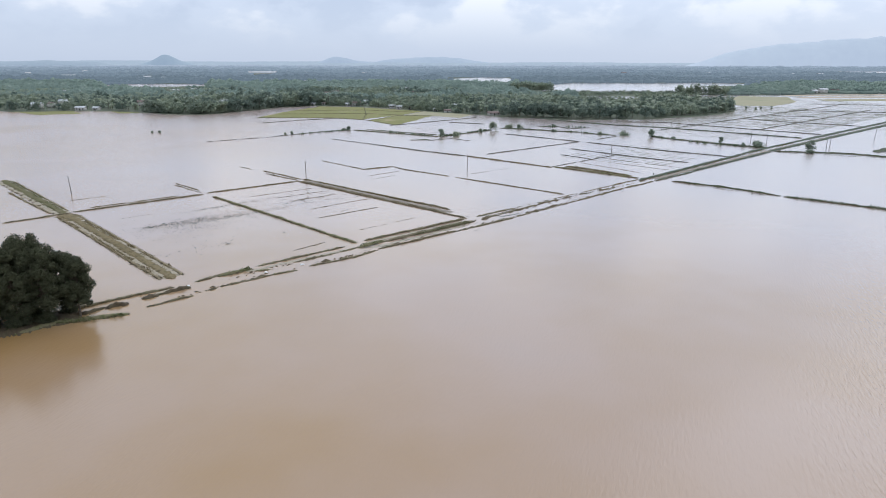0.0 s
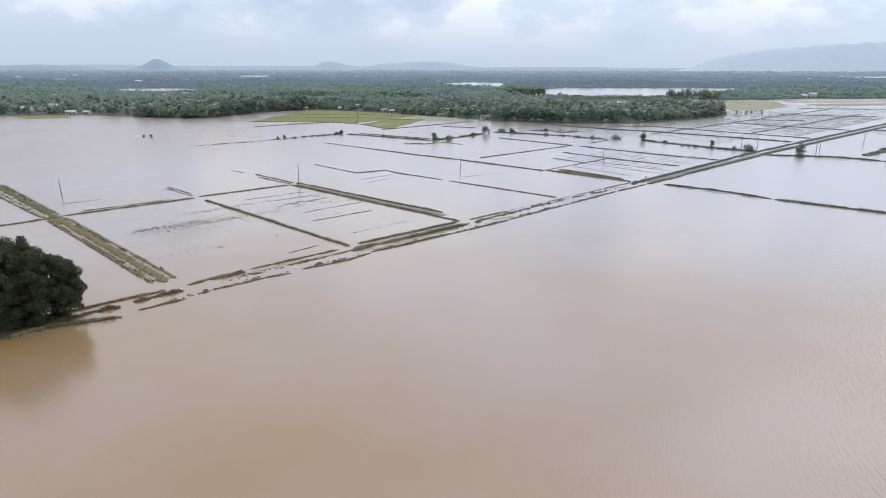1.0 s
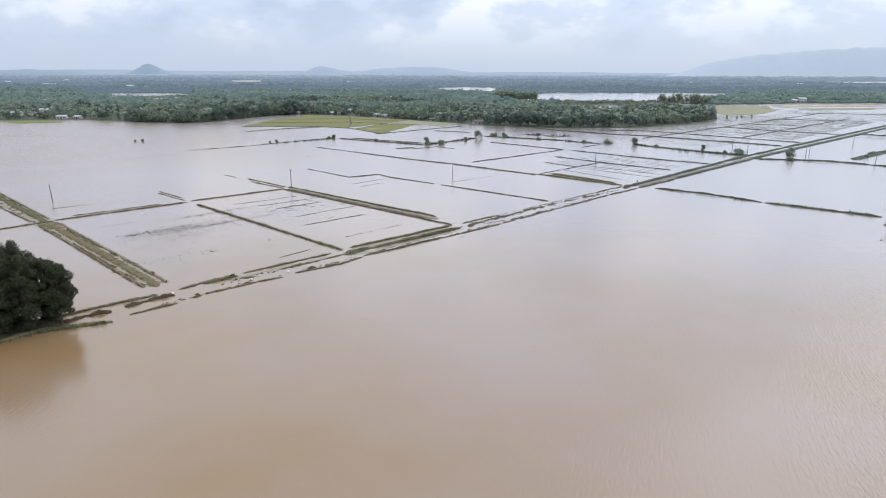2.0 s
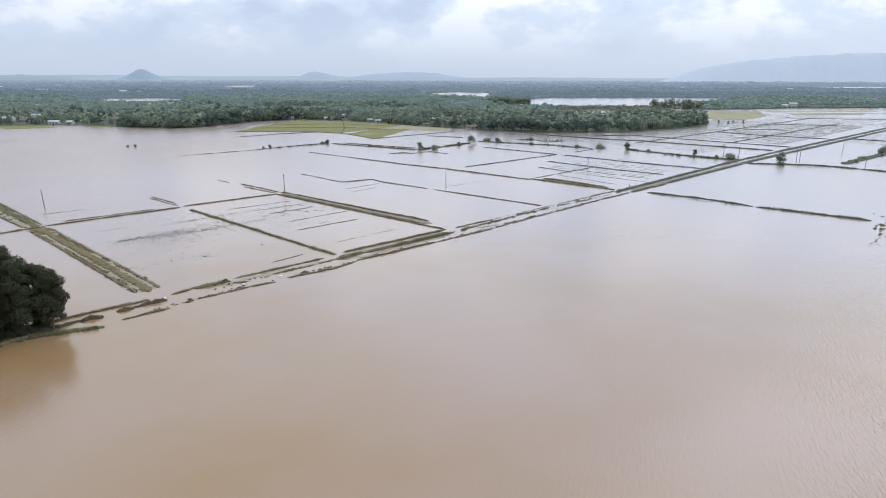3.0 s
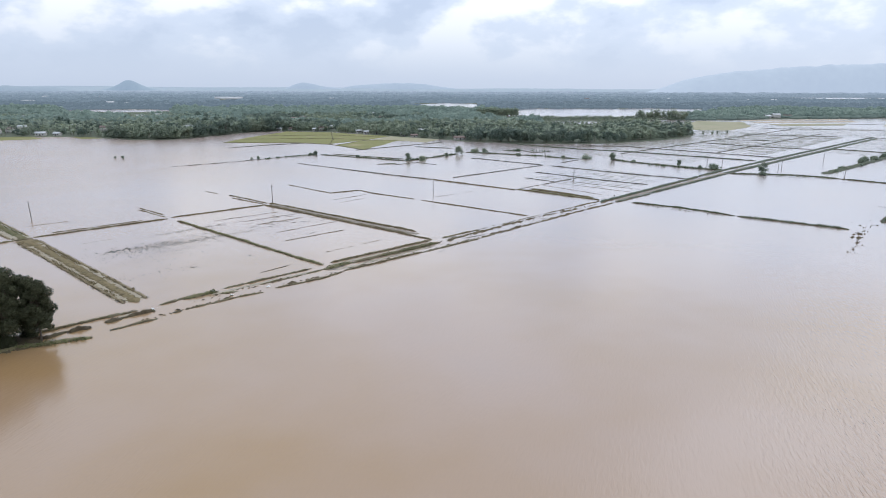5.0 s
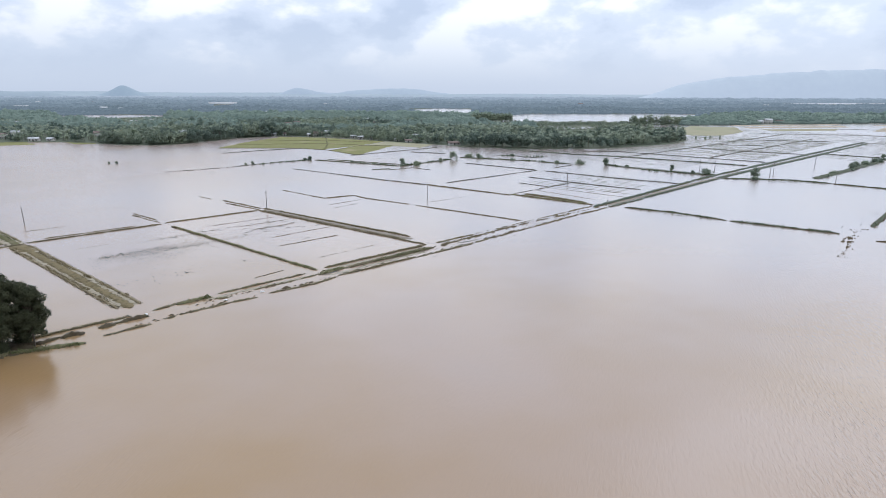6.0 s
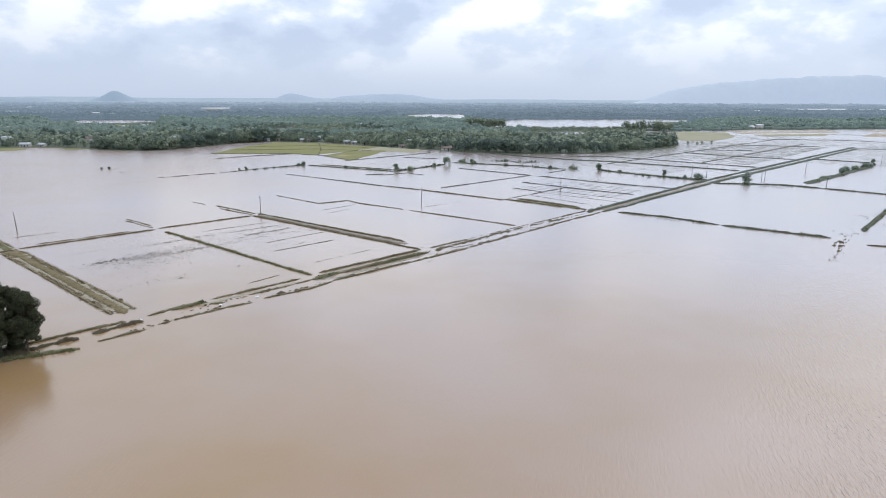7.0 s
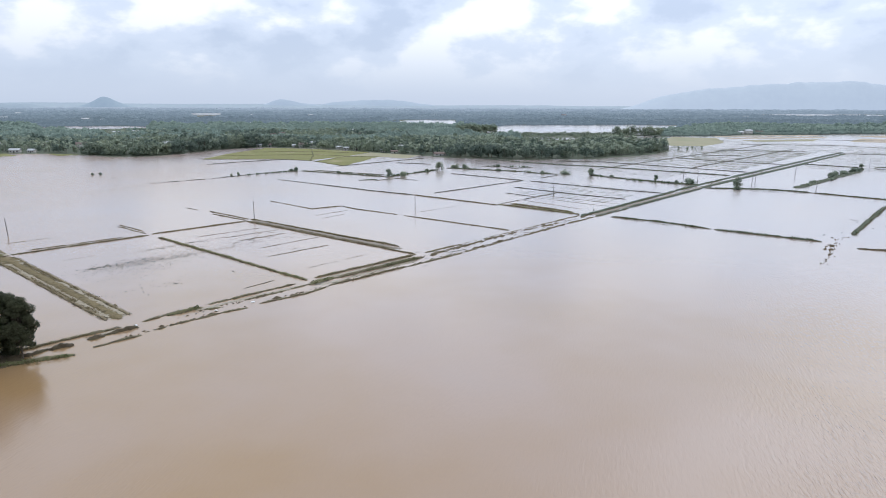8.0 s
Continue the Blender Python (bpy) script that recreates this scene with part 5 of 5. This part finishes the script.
# ---- grass and small drift ----
def tufts(lines, count, size, seed):
    r = np.random.default_rng(seed)
    out = []
    for (x0, y0), (x1, y1), w, z in lines:
        near = math.hypot(x0 + x1, y0 + y1) < 520
        length = math.hypot(x1 - x0, y1 - y0)
        n = int(count * length * (2.2 if near else 1))
        t = r.uniform(0.03, 0.93, n)
        side = r.normal(scale=w * 0.3, size=n)
        dx, dy = (x1 - x0) / length, (y1 - y0) / length
        c = np.stack([x0 + (x1 - x0) * t - dy * side, y0 + (y1 - y0) * t + dx * side, np.full(n, z * 0.6)], 1)
        keep = np.array([noise.noise((p[0] * 0.15, p[1] * 0.15, 3.3)) > -0.15 for p in c])
        c = c[keep]
        n = len(c)
        an = r.uniform(0, 2 * math.pi, n)
        s = size * r.uniform(0.5, 1.5, n)
        a = np.stack([np.cos(an), np.sin(an), np.zeros(n)], 1) * (s * 0.42)[:, None]
        tip = c + np.stack([r.normal(scale=0.35, size=n) * s, r.normal(scale=0.35, size=n) * s, s], 1)
        v = np.stack([c - a, c + a, tip], 1).reshape(-1, 3)
        out.append((v, np.arange(3 * n).reshape(-1, 3)))
    return join(out)


grassy = [((-76, 125), (-60, 135), 1.8, 0.25),
          ((-51, 157), (-45, 162.6), 1.6, 0.3),
          ((-23, 181), (9, 210), 2.2, 0.3),
          ((77, 279), (215, 417), 2.4, 0.45),
          ((106, 301), (170, 365), 1.6, 0.35),
          ((90, 277), (119, 249), 1.6, 0.4),
          ((120, 248), (147, 225), 1.9, 0.45),
          ((48, 313), (78, 284), 1.7, 0.35),
          ((172, 366), (221, 344), 1.8, 0.4),
          ((221, 344), (245, 315), 1.6, 0.35),
          ((225, 364), (321, 446), 3.2, 0.6),
          ((166, 235), (226, 297), 2.2, 0.45),
          ((126, 436), (177, 379), 2, 0.5),
          ((-67, 468), (-9, 430), 1.5, 0.4),
          ((-6, 430), (28, 472), 1.6, 0.4),
          ((35, 483), (107, 440), 1.8, 0.4),
          ((-180, 274), (-122, 217), 2.4, 0.35)]
ob = new("grass", mesh_np("grass", *tufts(grassy, 13, 0.22, 9), GRASS))
tagged(ob, "rough grass and weeds on the dikes", "grass", kind="stuff")
lush = [((-50.9, 156.9), (-44.8, 162.9), 2.2, 0.5), ((-22.9, 180.6), (8.5, 209.9), 2.0, 0.4), ((-72, 129), (-60.2, 134.7), 2.2, 0.5), ((-176, 272), (-122, 218), 3.0, 0.5)]
ob = new("lush_grass", mesh_np("lush_grass", *tufts(lush, 16, 0.24, 41), LUSH))
tagged(ob, "fresh green grass on the highest banks", "grass", kind="stuff")

dry = [((-114, 210), (-60, 155), 3.2, 0.42),
       ((-121, 213), (-63, 155), 1.2, 0.28),
       ((-113, 210), (-60, 159), 1.2, 0.3),
       ((-73, 136), (-58, 150), 1.2, 0.22),
       ((-22, 187), (6, 213), 1.2, 0.25),
       ((-120, 219), (-89, 248), 1.3, 0.24),
       ((-88, 250), (-61, 275), 1.3, 0.24),
       ((-60, 279), (1, 225), 1.2, 0.28),
       ((-60, 275), (6, 214), 1.2, 0.28),
       ((-49, 395), (47, 311), 1.3, 0.28),
       ((-17, 179), (3, 198), 1, 0.2)]
ob = new("dry_grass", mesh_np("dry_grass", *tufts(dry, 11, 0.22, 19), DRY))
tagged(ob, "short dry grass and straw on the banks", "grass", kind="stuff")

# weeds and clods that fray the banks' edges
r = np.random.default_rng(77)
bits = []
for a, b, w, h, sunk, big in BANKS:
    ln = math.hypot(b[0] - a[0], b[1] - a[1])
    n = int(ln * (10 if big == 1 else 3))
    t, side = r.uniform(0, 1, n), np.clip(r.normal(scale=0.3, size=n), -0.5, 0.5) * w
    dx, dy = (b[0] - a[0]) / ln, (b[1] - a[1]) / ln
    c = np.stack([a[0] + (b[0] - a[0]) * t - dy * side, a[1] + (b[1] - a[1]) * t + dx * side, np.full(n, 0.35 * h)], 1)
    c = c[np.array([noise.noise((p[0] * 0.35, p[1] * 0.35, 8.8)) > 0.3 * (sunk > 0.2) - 0.1 for p in c], bool)]
    n = len(c)
    if not n:
        continue
    s = (0.05 + 0.10 * h) * big * r.lognormal(0, 0.35, n)
    an = r.uniform(0, 6.28, n)
    u = np.stack([np.cos(an), np.sin(an), 0 * an], 1) * (1.6 * s)[:, None]
    w2 = np.stack([-np.sin(an), np.cos(an), 0 * an], 1) * (1.0 * s)[:, None]
    top = c + np.stack([r.normal(scale=0.3, size=n) * s, r.normal(scale=0.3, size=n) * s, 0.9 * s], 1)
    low = np.array((0, 0, 0.3)) * s[:, None]
    v = np.stack([c - u - low, c + w2 - low, c + u - low, c - w2 - low, top], 1).reshape(-1, 3)
    f = (np.arange(n) * 5)[:, None, None] + np.array([(0, 1, 4), (1, 2, 4), (2, 3, 4), (3, 0, 4)])[None]
    bits.append((v, f.reshape(-1, 3)))
ob = new("weeds", mesh_np("weeds", *join(bits), CLOD))
tagged(ob, "dark clods and weeds along the banks", "weeds", kind="stuff")

sprigs = [((122, 246), (147, 225), 1.6, 0.6), ((90, 277), (119, 249), 1.2, 0.5), ((174, 366), (221, 344), 1.6, 0.5), ((166, 235), (226, 297), 2.0, 0.5), ((225, 364), (321, 446), 3.0, 0.7)]
ob = new("weed_sprigs", mesh_np("weed_sprigs", *tufts(sprigs, 3.0, 0.5, 61), GREEN_BLADES))
tagged(ob, "loose weeds sprouting from the dikes", "weeds", kind="stuff")

# taller reeds on the far dikes
reedy = [((135, 412), (143, 403), 2.0, 0.3), ((144, 402), (150, 396), 1.6, 0.3), ((127, 434), (133, 423), 2.4, 0.3), ((151, 396), (176, 379), 2.2, 0.3), ((63, 496), (99, 487), 2.4, 0.2), ((60, 471), (107, 440), 2.0, 0.3), ((-5, 431), (28, 471), 2.0, 0.3), ((-100, 440), (-72, 466), 1.2, 0.2), ((38, 481), (62, 470), 2.0, 0.3), ((-40, 452), (-10, 432), 2.0, 0.3)]
ob = new("reeds", mesh_np("reeds", *tufts(reedy, 3.0, 0.95, 29), GREEN_BLADES))
tagged(ob, "tall reeds and weeds standing on the dikes", "reeds", kind="stuff")

for i, (x, y) in enumerate(((-62.0, 134.2), (-57.5, 147.2), (-55.2, 150.6), (-41, 160), (-34, 166))):
    r = np.random.default_rng(i)
    k = 10
    v = [(0.45 * r.uniform(0.7, 1.2) * math.cos(2 * math.pi * j / k), 0.28 * r.uniform(0.7, 1.2) * math.sin(2 * math.pi * j / k), z) for z in (-0.05, 0.16) for j in range(k)]
    v += [(0, 0, 0.26)]
    f = [(j, (j + 1) % k, k + (j + 1) % k, k + j) for j in range(k)]
    ob = new("plastic_sack", mesh_np("plastic_sack", v[:-1], f + [(k, k + 1, k + 2, k + 3), (k, k + 3, k + 4, k + 9), (k + 4, k + 5, k + 8, k + 9), (k + 5, k + 6, k + 7, k + 8)], FOAM, smooth=True))
    ob.matrix_basis = pose(x, y, 0.05, 0, 0, 50 * i)
    tagged(ob, "crumpled white plastic sack stranded on the bank", "sack", "stranded sacks")
